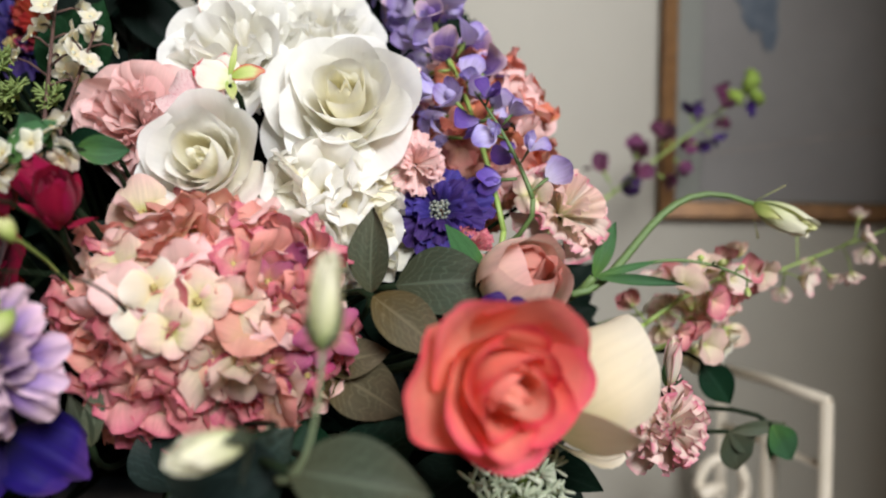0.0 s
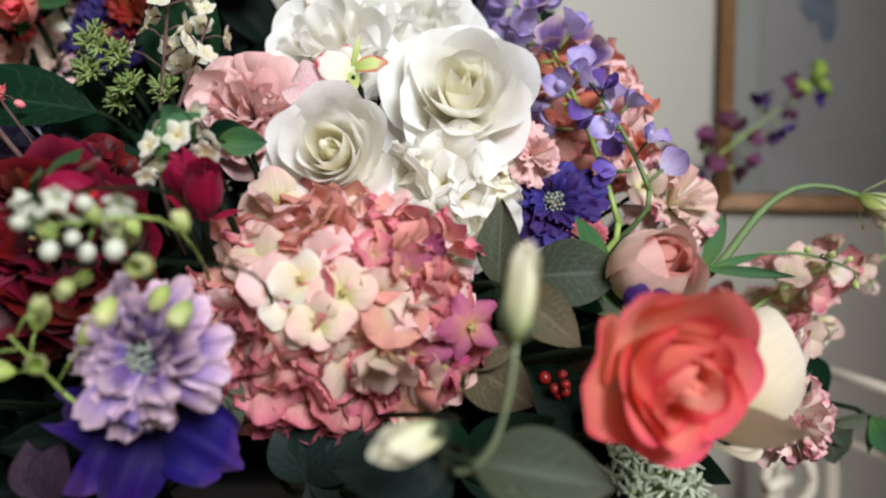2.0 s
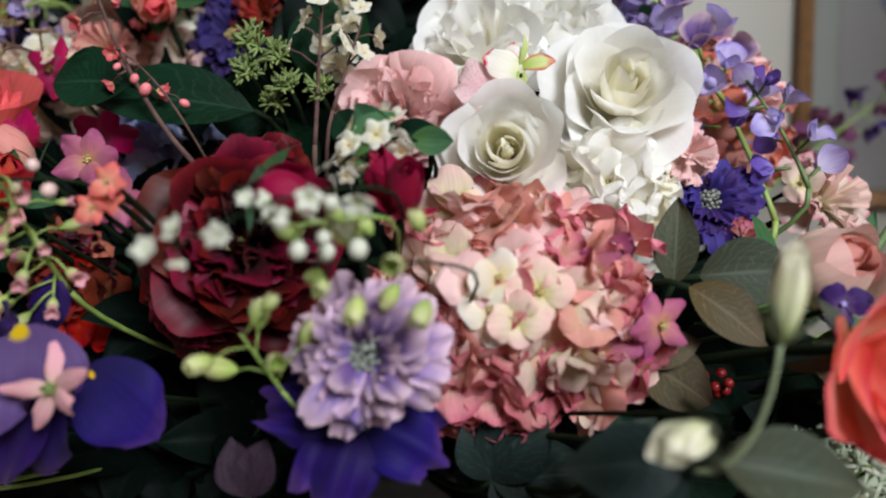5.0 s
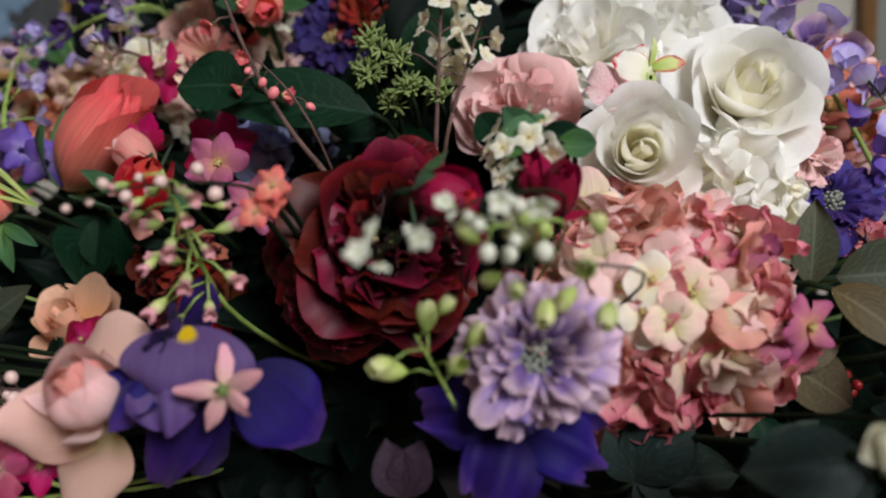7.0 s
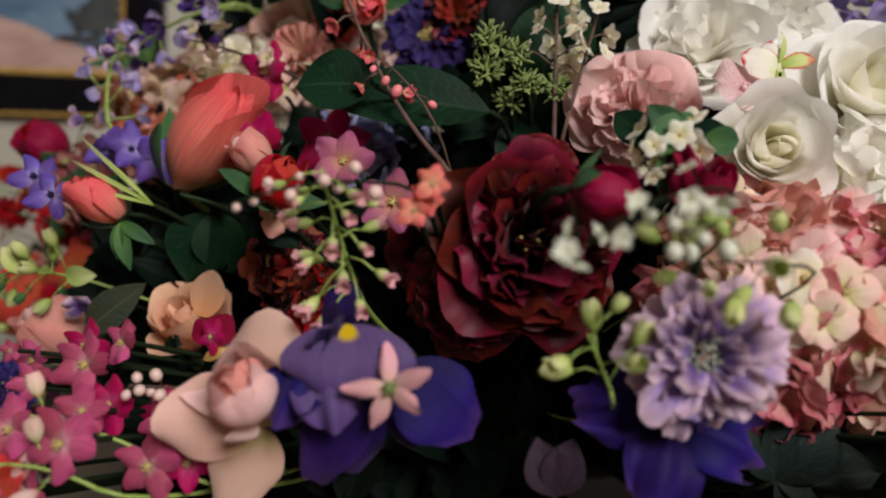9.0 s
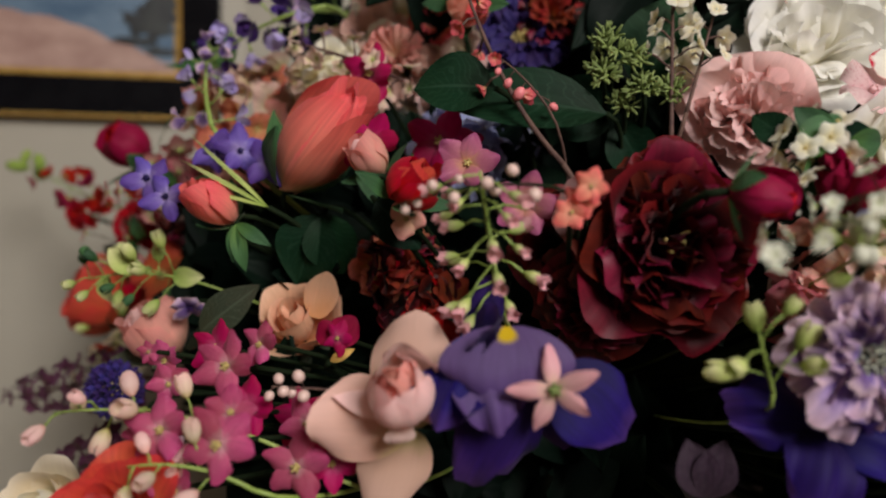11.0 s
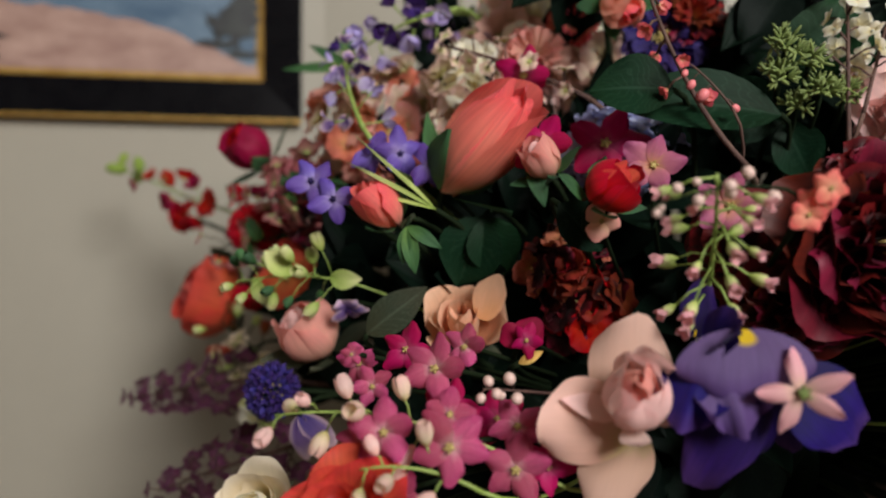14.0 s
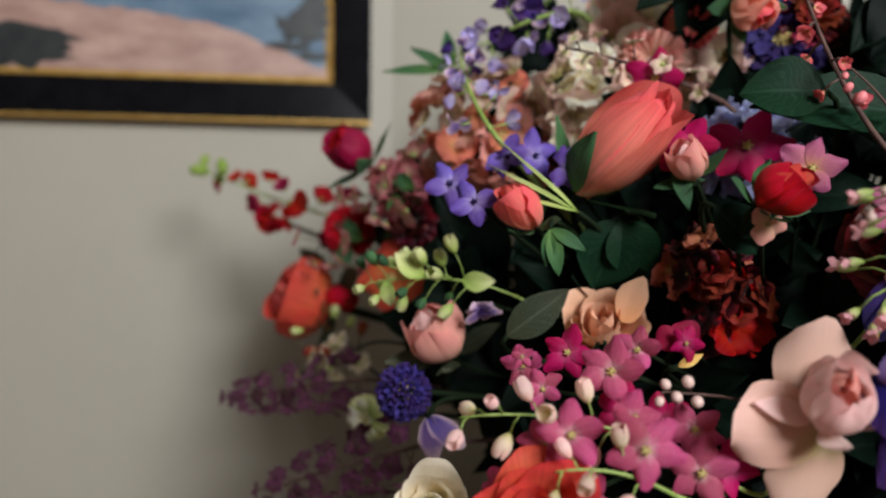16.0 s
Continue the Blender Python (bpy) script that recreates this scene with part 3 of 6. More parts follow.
def ruffled(pos, face, d, mats, label, name="carnation", n=46, group="", seed=1, deep=1.0, tall=0.5, profile="fan", ruffle=0.05, freq=9.0, stem=True, spread=100, slim=1.0, frilled=True):
    """A full ruffled bloom (carnation, peony) of many crinkled petals."""
    rnd = random.Random(seed)
    face = Vector(face).normalized()
    base = Vector(pos) - face * d * 0.28
    root = thing(name, axis_pose(base, face, rnd.uniform(0, 6), d), label, "flower", group)
    for i in range(n):
        f = (i + 0.5) / n
        tilt = max(2, 6 + spread * f ** 0.8 + rnd.uniform(-14, 14))
        L = (0.44 + 0.08 * f) * rnd.uniform(0.9, 1.06)
        frill = frilled and profile == "wide" and n > 36 and f < 0.5
        me = petal_mesh(nu=12, nv=6, variant=i % 4, L=0.44, W=0.17, a0=round(tilt / 12) * 10, a1=round(tilt / 12) * 11 + 8, profile="fan", wrap=0.5, r0=0.015, tip=0.14, ruffle=0.05, freq=6.0, power=1.4, lip=70) if frill else petal_mesh(nu=12, nv=7, variant=i % 4, L=0.5, W=slim * (0.17 if profile == "fan" else 0.22) + 0.03 * round(f * 2), a0=round(tilt / 12) * 10, a1=round(tilt / 12) * 12 + 16, profile=profile, wrap=0.45, r0=0.015, tip=0.14, ruffle=ruffle, freq=freq, power=1.4, lip=30)
        m = Matrix.Rotation(i * 2.39996 + rnd.uniform(-0.5, 0.5), 4, "Z") @ pose(0, 0, (1 - f) * 0.04, rnd.uniform(-22, 22), rnd.uniform(-10, 10), rnd.uniform(-25, 25)) @ Matrix.Scale(L / 0.5, 4)
        part("petal", me, mats[min(len(mats) - 1, int(f * len(mats)))], root, m)
    part("calyx", ball(0.09, 8, 6, 1.5), STEM, root, Matrix.Translation((0, 0, -0.06)))
    if stem:
        stalk(root, base, -face, 0.0026)
    return root


def full_peony(pos, face, d, outer, inner, label, n_out=14, n_in=46, seed=1, group="", stamens=True, openness=0.8, wild=30, name="peony", start=0.62, frill=1.7):
    """Broad cupped outer petals round a heap of folded inner ones and a few stamens."""
    rnd = random.Random(seed)
    face = Vector(face).normalized()
    base = Vector(pos) - face * d * 0.30
    root = thing(name, axis_pose(base, face, rnd.uniform(0, 6), d), label, "flower", group)
    spiral_petals(root, n_out, outer, outer, openness, rnd, start, frill)
    for i in range(n_in):
        f = (i + 0.5) / n_in
        a0 = round(4 + 56 * f ** 0.7 + rnd.uniform(-12, 12))
        me = petal_mesh(nu=12, nv=8, variant=rnd.randrange(50), L=round(rnd.uniform(0.38, 0.52), 2), W=rnd.choice((0.09, 0.12, 0.16)), a0=a0, a1=a0 + round(rnd.uniform(-wild, wild)), profile="wide", wrap=0.5, r0=0.02, tip=0.2, ruffle=0.035, freq=rnd.choice((3.0, 5.0, 7.0)), cup=rnd.choice((-0.08, 0.06, 0.12)), power=1.3, lip=rnd.choice((0, 50, 80)))
        part("petal", me, inner, root, Matrix.Rotation(i * 2.39996 + rnd.uniform(-0.6, 0.6), 4, "Z") @ pose(0, 0, 0.02 * (1 - f), rnd.uniform(-18, 18), rnd.uniform(-8, 8), rnd.uniform(-40, 40)))
    for i in range(9 if stamens else 0):
        tip = Vector((rnd.uniform(-0.07, 0.07), rnd.uniform(-0.07, 0.07), rnd.uniform(0.36, 0.43)))
        part("stamen", tube([Vector((0, 0, 0.1)), tip * 0.7, tip], 0.004, 0.009, 5), STAMEN, root)
    part("calyx", ball(0.09, 8, 6, 1.5), STEM, root, Matrix.Translation((0, 0, -0.06)))
    stalk(root, base, -face, 0.0028)
    return root


def floret_mesh(n=4, L=1.0, W=0.48, a0=70, a1=95, profile="round", cup=0.05, ruffle=0.05, centre=0.10, variant=0, tip=0.25, wrap=0.05, nu=5, nv=4):
    key = ("floret", n, L, W, a0, a1, profile, cup, ruffle, centre, variant, tip, nu, nv)
    if key not in CACHE:
        rnd = random.Random(variant * 13 + n)
        fns = [petal_fn(L * rnd.uniform(0.88, 1.06), W, a0 + rnd.uniform(-9, 9), a1 + rnd.uniform(-14, 14), profile, wrap, 0.04, tip, ruffle, 4.2, cup, 0.0, 1.0, variant * 50 + i, turn=6.2832 * (i + rnd.uniform(-0.06, 0.06)) / n) for i in range(n)]
        me = sheet(fns, nu, nv)
        eye = ball(1.0, 6, 4)
        CACHE[key] = merge([(me, Matrix(), 0), (eye, pose(0, 0, 0.03) @ Matrix.Scale(centre, 4), 1)], "floret")
    return CACHE[key]


def hydrangea(pos, face, d, mats, label, n=46, fl=0.034, cap=0.62, flat=0.8, group="", seed=1, centre=STAMEN, name="hydrangea", n_pet=4, squash=(1, 1)):
    """A mophead: n four-petalled florets over a domed cap, each on its own stalklet, and a stem."""
    rnd = random.Random(seed)
    face = Vector(face).normalized()
    base = Vector(pos) - face * d * 0.5 * flat
    root = thing(name, axis_pose(base, face, 0, 1.0), label, "flower", group)
    R = d * 0.5
    for i in range(n):
        z = 1 - (i + 0.5) / n * 2 * cap
        a = i * 2.39996
        rad = math.sqrt(max(0, 1 - z * z))
        nrm = Vector((rad * math.cos(a), rad * math.sin(a), z))
        p = Vector((nrm.x * R * squash[0], nrm.y * R * squash[1], nrm.z * R * flat)) * rnd.uniform(0.70, 1.06)
        nrm = (nrm + Vector((rnd.uniform(-1.0, 1.0), rnd.uniform(-1.0, 1.0), rnd.uniform(-0.4, 0.4)))).normalized()
        me = floret_mesh(n_pet, variant=i % 8, L=1.0, W=0.64, a0=40 if i % 3 else 16, a1=98 if i % 3 else 72, cup=0.10, ruffle=0.14, tip=0.22, wrap=0.2, nu=9, nv=6)
        part("floret", me, [mats[rnd.randrange(len(mats))], centre], root, axis_pose(p, nrm, rnd.uniform(0, 6), fl * 0.5 * rnd.uniform(0.8, 1.2)))
    stalk(root, base, -face, 0.003)
    return root


def pea_mesh(variant=0):
    """A wisteria or delphinium floret: upright banner, two wings and a keel."""
    key = ("pea", variant)
    if key not in CACHE:
        s = variant * 9
        CACHE[key] = merge([
            (sheet([petal_fn(1.0, 0.58, 14, 86, "round", 0.35, 0.03, 0.3, 0.06, 3, -0.10, seed=s)], 6, 5), Matrix(), 0),
            (sheet([petal_fn(0.85, 0.40, 34, 18, "round", 0.6, 0.03, 0.3, 0.04, 3, 0.1, seed=s + 1, turn=2.5)], 5, 4), Matrix(), 0),
            (sheet([petal_fn(0.85, 0.40, 34, 18, "round", 0.6, 0.03, 0.3, 0.04, 3, 0.1, seed=s + 2, turn=-2.5)], 5, 4), Matrix(), 0),
            (ball(1.0, 6, 5, 1.5), pose(-0.1, 0, 0.28) @ Matrix.Scale(0.16, 4), 0),
            (tube([Vector((0, 0, -0.5)), Vector((0, 0, 0.05))], 0.05, 0.07, 5), Matrix(), 1)], "floret")
    return CACHE[key]


def spike(p0, p1, mats, label, name="delphinium_spike", n=26, size=(0.032, 0.014), spread=0.018, sag=(0, 0, 0.03), floret=None, stem_mat=None, group="", seed=1, tip_mat=None, r=0.0022, start=0.0, droop=0.0, leafy=0, centre=None):
    """A spike: florets all round a bowed stem from p0 (foot of the bloom) to p1 (tip), the stem running on into the moss."""
    rnd = random.Random(seed)
    p0, p1 = Vector(p0), Vector(p1)
    mid = (p0 + p1) / 2 + Vector(sag)
    root = thing(name, Matrix.Translation(p0), label, "flower", group)
    inv = root.matrix_basis.inverted()
    pts = bezier(p0, p0 + (mid - p0) * 0.7, mid + (p1 - mid) * 0.4, p1, 14)
    part("flower_stem", tube([inv @ p for p in pts], r, r * 0.4), stem_mat or STEM, root)
    for i in range(n):
        f = start + (1 - start) * (i + 0.5) / n
        k = f * 14
        j = min(int(k), 13)
        p = pts[j].lerp(pts[j + 1], k - j)
        ax = (pts[j + 1] - pts[j]).normalized()
        side = (Matrix.Rotation(i * 2.39996 + rnd.uniform(-0.4, 0.4), 3, ax) @ ax.orthogonal()).normalized()
        out = (side + ax * 0.35 + Vector((0, 0, -droop))).normalized()
        s = (size[0] + (size[1] - size[0]) * f) * rnd.uniform(0.85, 1.15)
        me = (floret or pea_mesh)(i % 4)
        mt = mats[rnd.randrange(len(mats))]
        if tip_mat and f > 0.8:
            mt, me = tip_mat, ball(1.0, 6, 5, 1.6)
            s *= 0.6
        q = p + out * spread * (1 - 0.6 * f)
        part("floret", me, [mt, centre or stem_mat or STEM] if len(me.materials) != 1 and me.name.startswith("floret") else [mt], root, inv @ axis_pose(q, out, rnd.uniform(0, 6), s * 0.5))
        if i % 2 == 0:
            part("pedicel", tube([inv @ p, inv @ (q + out * 0.002)], 0.0007, 0.0006, 4), stem_mat or STEM, root)
    stalk(root, p0, p0 - pts[1], r, stem_mat)
    return root


def bellflower(variant=0):
    return floret_mesh(5, 1.0, 0.42, 20, 75, "round", 0.02, 0.06, 0.14, variant, 0.3)


def snapfloret(variant=0):
    return floret_mesh(4, 1.0, 0.55, 12, 88, "round", 0.02, 0.09, 0.12, variant, 0.3)


def starlet(variant=0):
    return floret_mesh(5, 1.0, 0.40, 55, 92, "round", 0.12, 0.03, 0.16, variant, 0.3)


def scabiosa(pos, face, d, petal, label, centre=STAMENBLUE, seed=1, group="", name="scabious", n=(11, 14, 15)):
    """Rows of frilled petals round a pincushion of beads."""
    rnd = random.Random(seed)
    face = Vector(face).normalized()
    root = thing(name, axis_pose(Vector(pos) - face * d * 0.10, face, rnd.uniform(0, 6), d), label, "flower", group)
    for k, cnt in enumerate(n):
        L, W, a0, a1 = ((0.27, 0.085, 34, 66), (0.39, 0.105, 54, 88), (0.48, 0.12, 70, 106))[k]
        for i in range(cnt):
            me = petal_mesh(nu=10, nv=7, variant=i % 4, L=L, W=W, a0=a0, a1=a1, profile="wide", wrap=0.1, r0=0.06, tip=0.25, ruffle=0.05, freq=7.0, power=1.3, lip=25)
            part("petal", me, petal, root, pose(0, 0, 0.02 * (2 - k), rnd.uniform(-12, 12), rnd.uniform(-14, 14), 0) @ Matrix.Rotation(6.2832 * (i + 0.5 * k + rnd.uniform(-0.2, 0.2)) / cnt, 4, "Z") @ Matrix.Scale(rnd.uniform(0.85, 1.08), 4))
    for i in range(30):
        rr, a = 0.125 * math.sqrt((i + 0.5) / 30), i * 2.39996
        part("bead", ball(1.0, 6, 4, 1.8), centre, root, pose(rr * math.cos(a), rr * math.sin(a), 0.13 - rr * 0.5) @ Matrix.Scale(0.020 * rnd.uniform(0.7, 1.3), 4))
    stalk(root, root.matrix_basis.translation, -face, 0.0024)
    return root


def orchid(pos, face, d, petal, label, lip=STAMEN, seed=1, n=5, W=0.17, group="orchids on the spray", end=None, name="orchid", spin=0.0, lipsize=0.05, stem_r=0.0016, profile="round", stem_mat=None):
    """Five broad flat petals round a small lip."""
    rnd = random.Random(seed)
    face = Vector(face).normalized()
    root = thing(name, axis_pose(pos, face, spin, d), label, "flower", group)
    for i in range(n):
        me = petal_mesh(nu=7, nv=7, variant=i % 3, L=0.49, W=W, a0=66, a1=100, profile=profile, wrap=0.05, r0=0.02, tip=0.3, ruffle=0.05, freq=3.0, cup=0.09)
        part("petal", me, petal, root, Matrix.Rotation(6.2832 * (i + rnd.uniform(-0.14, 0.14)) / n, 4, "Z") @ pose(0, 0, 0, rnd.uniform(-18, 18), rnd.uniform(-26, 16), 0) @ Matrix.Scale(rnd.uniform(0.9, 1.08), 4))
    lipm = merge([(ball(1.0, 8, 6), pose(0, 0, 0.05) @ Matrix.Scale(lipsize, 4), 0)] + [(ball(1.0, 6, 4, 1.7), pose(lipsize * math.cos(k * 1.26), lipsize * math.sin(k * 1.26), 0.09) @ Matrix.Scale(lipsize * 0.38, 4), 0) for k in range(5)], "lip")
    part("lip", lipm, lip, root, label="yellow throat with stamens")
    stalk(root, pos, -face, stem_r, stem_mat, end, 0.03)
    return root


def iris(pos, face, d, falls, standards, label, seed=1, up=(0, 0, 1), angles=(0, 2.2, 4.1)):
    """Three broad hanging falls and three upright standards, crinkled, with a yellow flash."""
    rnd = random.Random(seed)
    face = Vector(face).normalized()
    root = thing("iris", axis_pose(pos, face, 0, d), label, "flower")
    for i, a in enumerate(angles):
        me = petal_mesh(nu=12, nv=10, variant=i, L=0.60, W=0.22, a0=40, a1=145, profile="round", wrap=0.08, r0=0.02, tip=0.25, ruffle=0.085, freq=6.0, cup=-0.12, fold=0.12)
        part("fall", me, falls[i % len(falls)], root, Matrix.Rotation(a, 4, "Z"))
        me = petal_mesh(nu=8, nv=8, variant=i + 5, L=0.46, W=0.15, a0=8, a1=20, profile="round", wrap=0.5, r0=0.03, tip=0.25, ruffle=0.025, freq=5.0)
        part("standard", me, standards, root, Matrix.Rotation(a + 1.05, 4, "Z"))
    part("spathe", ball(0.06, 8, 6, 2.2), STEM, root, pose(0, 0, -0.08))
    stalk(root, pos, -face, 0.003)
    return root


def cornflower(pos, face, d, petal, label, seed=1):
    """A globe of short narrow florets."""
    rnd = random.Random(seed)
    root = thing("globe_thistle", axis_pose(pos, face, 0, d * 0.5), label, "flower")
    part("core", ball(0.62, 12, 8), LEAFDARK, root)
    for i in range(110):
        z = 1 - (i + 0.5) / 110 * 1.7
        a, rad = i * 2.39996, math.sqrt(1 - z * z)
        nrm = Vector((rad * math.cos(a), rad * math.sin(a), z))
        part("floret", floret_mesh(4, 1.0, 0.26, 20, 45, "point", 0.0, 0.0, 0.1, i % 3, 0.0, nu=2, nv=3), [petal, STAMEN], root, axis_pose(nrm * 0.62, nrm, a, 0.36 * rnd.uniform(0.85, 1.15)))
    stalk(root, pos, -Vector(face), 0.0024)
    return root


def sprig(p0, p1, ends, label, tip, mats, name="berry_sprig", category="flower", sag=(0, 0, 0.01), n=12, reach=0.016, size=0.011, r=0.0013, stem_mat=None, seed=1, part_name="berry", group="", droop=0.0, end=None, leaves=0, leaf_mat=None, start=0.05, cap=None):
    """A thin stem with small tips (berries, buds, blossoms) on stalklets along it."""
    rnd = random.Random(seed)
    p0, p1 = Vector(p0), Vector(p1)
    mid = (p0 + p1) / 2 + Vector(sag)
    root = thing(name, Matrix.Translation(p0), label, category, group)
    inv = root.matrix_basis.inverted()
    pts = bezier(p0, p0.lerp(mid, 0.7), mid.lerp(p1, 0.4), p1, 12)
    part("sprig_stem", tube([inv @ p for p in pts], r, r * 0.5), stem_mat or STEM, root)
    for i in range(n):
        f = start + (1 - start) * (i + 0.5) / n
        j = min(int(f * 12), 11)
        p = pts[j].lerp(pts[j + 1], f * 12 - j)
        ax = (pts[j + 1] - pts[j]).normalized()
        side = (Matrix.Rotation(i * 2.39996 + rnd.uniform(-0.5, 0.5), 3, ax) @ ax.orthogonal()).normalized()
        out = (side + ax * 0.5 + Vector((0, 0, -droop))).normalized()
        q = p + out * reach * rnd.uniform(0.6, 1.15) * (1 - 0.3 * f)
        s = size * rnd.uniform(0.8, 1.2) * (1 - 0.25 * f)
        part("stalklet", tube([inv @ p, inv @ (p.lerp(q, 0.6) + Vector((0, 0, 0.002))), inv @ q], r * 0.5, r * 0.45, 4), stem_mat or STEM, root)
        me = tip(i % 4) if callable(tip) else tip
        b = part(part_name, me, mats if isinstance(mats, list) and me.name.startswith("floret") else (mats[i % len(mats)] if isinstance(mats, list) else mats), root, inv @ axis_pose(q, out, rnd.uniform(0, 6), s * 0.5))
        if cap:
            part("calyx", ball(1.0, 6, 4, 0.8), cap, b, pose(0, 0, -0.35) @ Matrix.Scale(0.36, 4))
    for i in range(leaves):
        f = (i + 0.5) / leaves
        j = min(int(f * 12), 11)
        m = axis_pose(pts[j], (rnd.uniform(-0.4, 0.4), -1, rnd.uniform(-0.2, 0.6)), i * 2.4)
        part("leaf", leaf_mesh(1.0, 0.3, 30, variant=i % 3), leaf_mat or LEAFFRESH, root, inv @ m @ Matrix.Scale(rnd.uniform(0.022, 0.036), 4))
    stalk(root, p0, p0 - pts[1], r, stem_mat, end)
    return root


def drop_bud(variant=0):
    """A pointed bud."""
    key = ("dropbud", variant)
    if key not in CACHE:
        CACHE[key] = sheet([petal_fn(2.4, 0.75, 50, -28, "round", 1.0, 0.12, 0.1, 0.03, 3, seed=variant + 9 * i, turn=i * 2.09) for i in range(3)], 5, 6, "bud")
    return CACHE[key]


def hanging_bell(variant=0):
    """A green calyx tube from which folded petal tips show."""
    key = ("hangingbell", variant)
    if key not in CACHE:
        def turned(r_fn, z0, z1, waves):
            return lambda u, v: (r_fn(v) * math.cos(math.pi * u), r_fn(v) * math.sin(math.pi * u), z0 + (z1 - z0) * v + waves * v * v * math.sin(4 * math.pi * u + variant))

        cup = sheet([turned(lambda v: 0.10 + 0.36 * math.sin(min(1.0, v * 1.3) * 1.571), 0.0, 1.25, 0.12)], 16, 5)
        tips = sheet([turned(lambda v: 0.30 + 0.30 * v ** 2, 0.9, 1.95, 0.20)], 16, 5)
        CACHE[key] = merge([(tips, Matrix(), 0), (cup, Matrix(), 1)], "floret")
    return CACHE[key]


def seed_umbel(pos, face, d, label, n=40, mat=SEED, name="seed_head", seed=1, bead=0.010, stem_mat=None, end=None, petal=None):
    """Many fine rays, each with a tuft of beads."""
    rnd = random.Random(seed)
    root = thing(name, axis_pose(pos, face, 0, 1.0), label, "foliage")
    for i in range(n):
        rr, a = d * 0.5 * math.sqrt((i + 0.5) / n), i * 2.39996
        tipp = Vector((rr * math.cos(a), rr * math.sin(a), d * 0.6 - rr * 0.55 + rnd.uniform(-0.12, 0.12) * d))
        ray = part("ray", tube([Vector((0, 0, 0)), tipp * 0.5 + Vector((0, 0, 0.06 * d)), tipp], 0.0008, 0.0006, 4), stem_mat or STEMLIME, root)
        bits = []
        for k in range(9):
            o = Vector((rnd.uniform(-1, 1), rnd.uniform(-1, 1), rnd.uniform(-0.2, 1.0))).normalized()
            bits.append((ball(1.0, 5, 4, 4.2), axis_pose(o * bead * 0.75, o, 0, bead * rnd.uniform(0.12, 0.20)), 0))
        part("seed_tuft", merge(bits, "seed_tuft"), mat, ray, Matrix.Translation(tipp))
    stalk(root, pos, -Vector(face), 0.0018, stem_mat, end)
    return root


def leaf_spray(pos, face, leaves, mat, label, name="foliage_spray", r=0.002, group="foliage", end=None, stem_mat=None, seed=1, ruffle=0.03, leave=None, under=None, category="foliage", cup=0.35):
    """Leaves given as (direction, length, width, arch), each with a midrib fold, on a stem."""
    root = under or thing(name, Matrix.Translation(pos), label, category, group)
    at = root.matrix_basis.inverted() @ Matrix.Translation(pos)
    face = Vector(face).normalized()
    for i, (way, L, W, arch) in enumerate(leaves):
        way = Vector(way).normalized()
        zz = (face - way * face.dot(way)).normalized()
        yy = zz.cross(way)
        m = Matrix((way, yy, zz)).transposed().to_4x4()
        part("petal" if "petal" in name else "leaf", leaf_mesh(1.0, W / L * 0.5, arch, 0.30 if "petal" not in name else 0.08, "round" if "petal" in name else "point", ruffle, variant=(seed + i) % 4, nv=9 if mat in (LEAFDARK, LEAFSHADE) else 16, cup=cup), mat, root, at @ m @ Matrix.Scale(L, 4))
    if under is None:
        stalk(root, pos, -Vector(leaves[0][0]) + Vector((0, 0.6, 0)) if leave is None else leave, r, stem_mat, end)
    return root


# ---- the room ----
def box(name, lo, hi, mat, parent=None, bevel=0.0, label="", kind=""):
    bm = bmesh.new()
    bmesh.ops.create_cube(bm, size=1)
    lo, hi = Vector(lo), Vector(hi)
    for v in bm.verts:
        v.co = Vector((lo[i] + (v.co[i] + 0.5) * (hi[i] - lo[i]) for i in range(3)))
    if bevel:
        bmesh.ops.bevel(bm, geom=bm.edges[:], offset=bevel, segments=2, affect="EDGES")
    me = bpy.data.meshes.new(name)
    bm.to_mesh(me)
    bm.free()
    ob = part(name, me, mat, parent, label=label)
    if kind:
        tagged(ob, kind=kind)
    return ob


def structure(name, lo, hi, mat, label, category):
    return tagged(box(name, lo, hi, mat), label, category, kind="structure")


YW = 1.17
structure("floor", (-2.6, -2.0, -0.1), (1.85, 1.3, 0.0), FLOOR, "dark brown carpeted floor of the room", "floor")
structure("wall_back", (-0.80, YW, 0.0), (1.85, 1.3, 3.5), WALL, "plain cream-grey painted wall behind the flowers", "wall")
CANT = pose(-0.80, YW, 0, 0, 0, 13)
structure("wall_canted", (-1.86, 0.0, 0.0), (0.0, 0.13, 3.5), WALL, "plain cream-grey painted wall set at a slant", "wall").matrix_basis = CANT
structure("wall_left", (-2.7, -2.0, 0.0), (-2.6, 1.3, 3.5), WALL, "plain cream-grey painted side wall", "wall")
# these two are added out of view to block window light on the right
structure("wall_return", (0.76, 0.20, 0.0), (1.85, YW, 3.5), DARKWALL, "unseen brown wall added to shade the right of the back wall", "wall")
structure("wall_pier", (0.66, 0.0, 0.0), (1.85, 0.20, 3.5), DARKWALL, "unseen brown pier added to keep window light off the back wall", "wall")
structure("wall_right", (1.75, -2.0, 0.0), (1.85, 0.0, 3.5), DARKWALL, "plain brown side wall of the room", "wall")
bmw = bmesh.new()
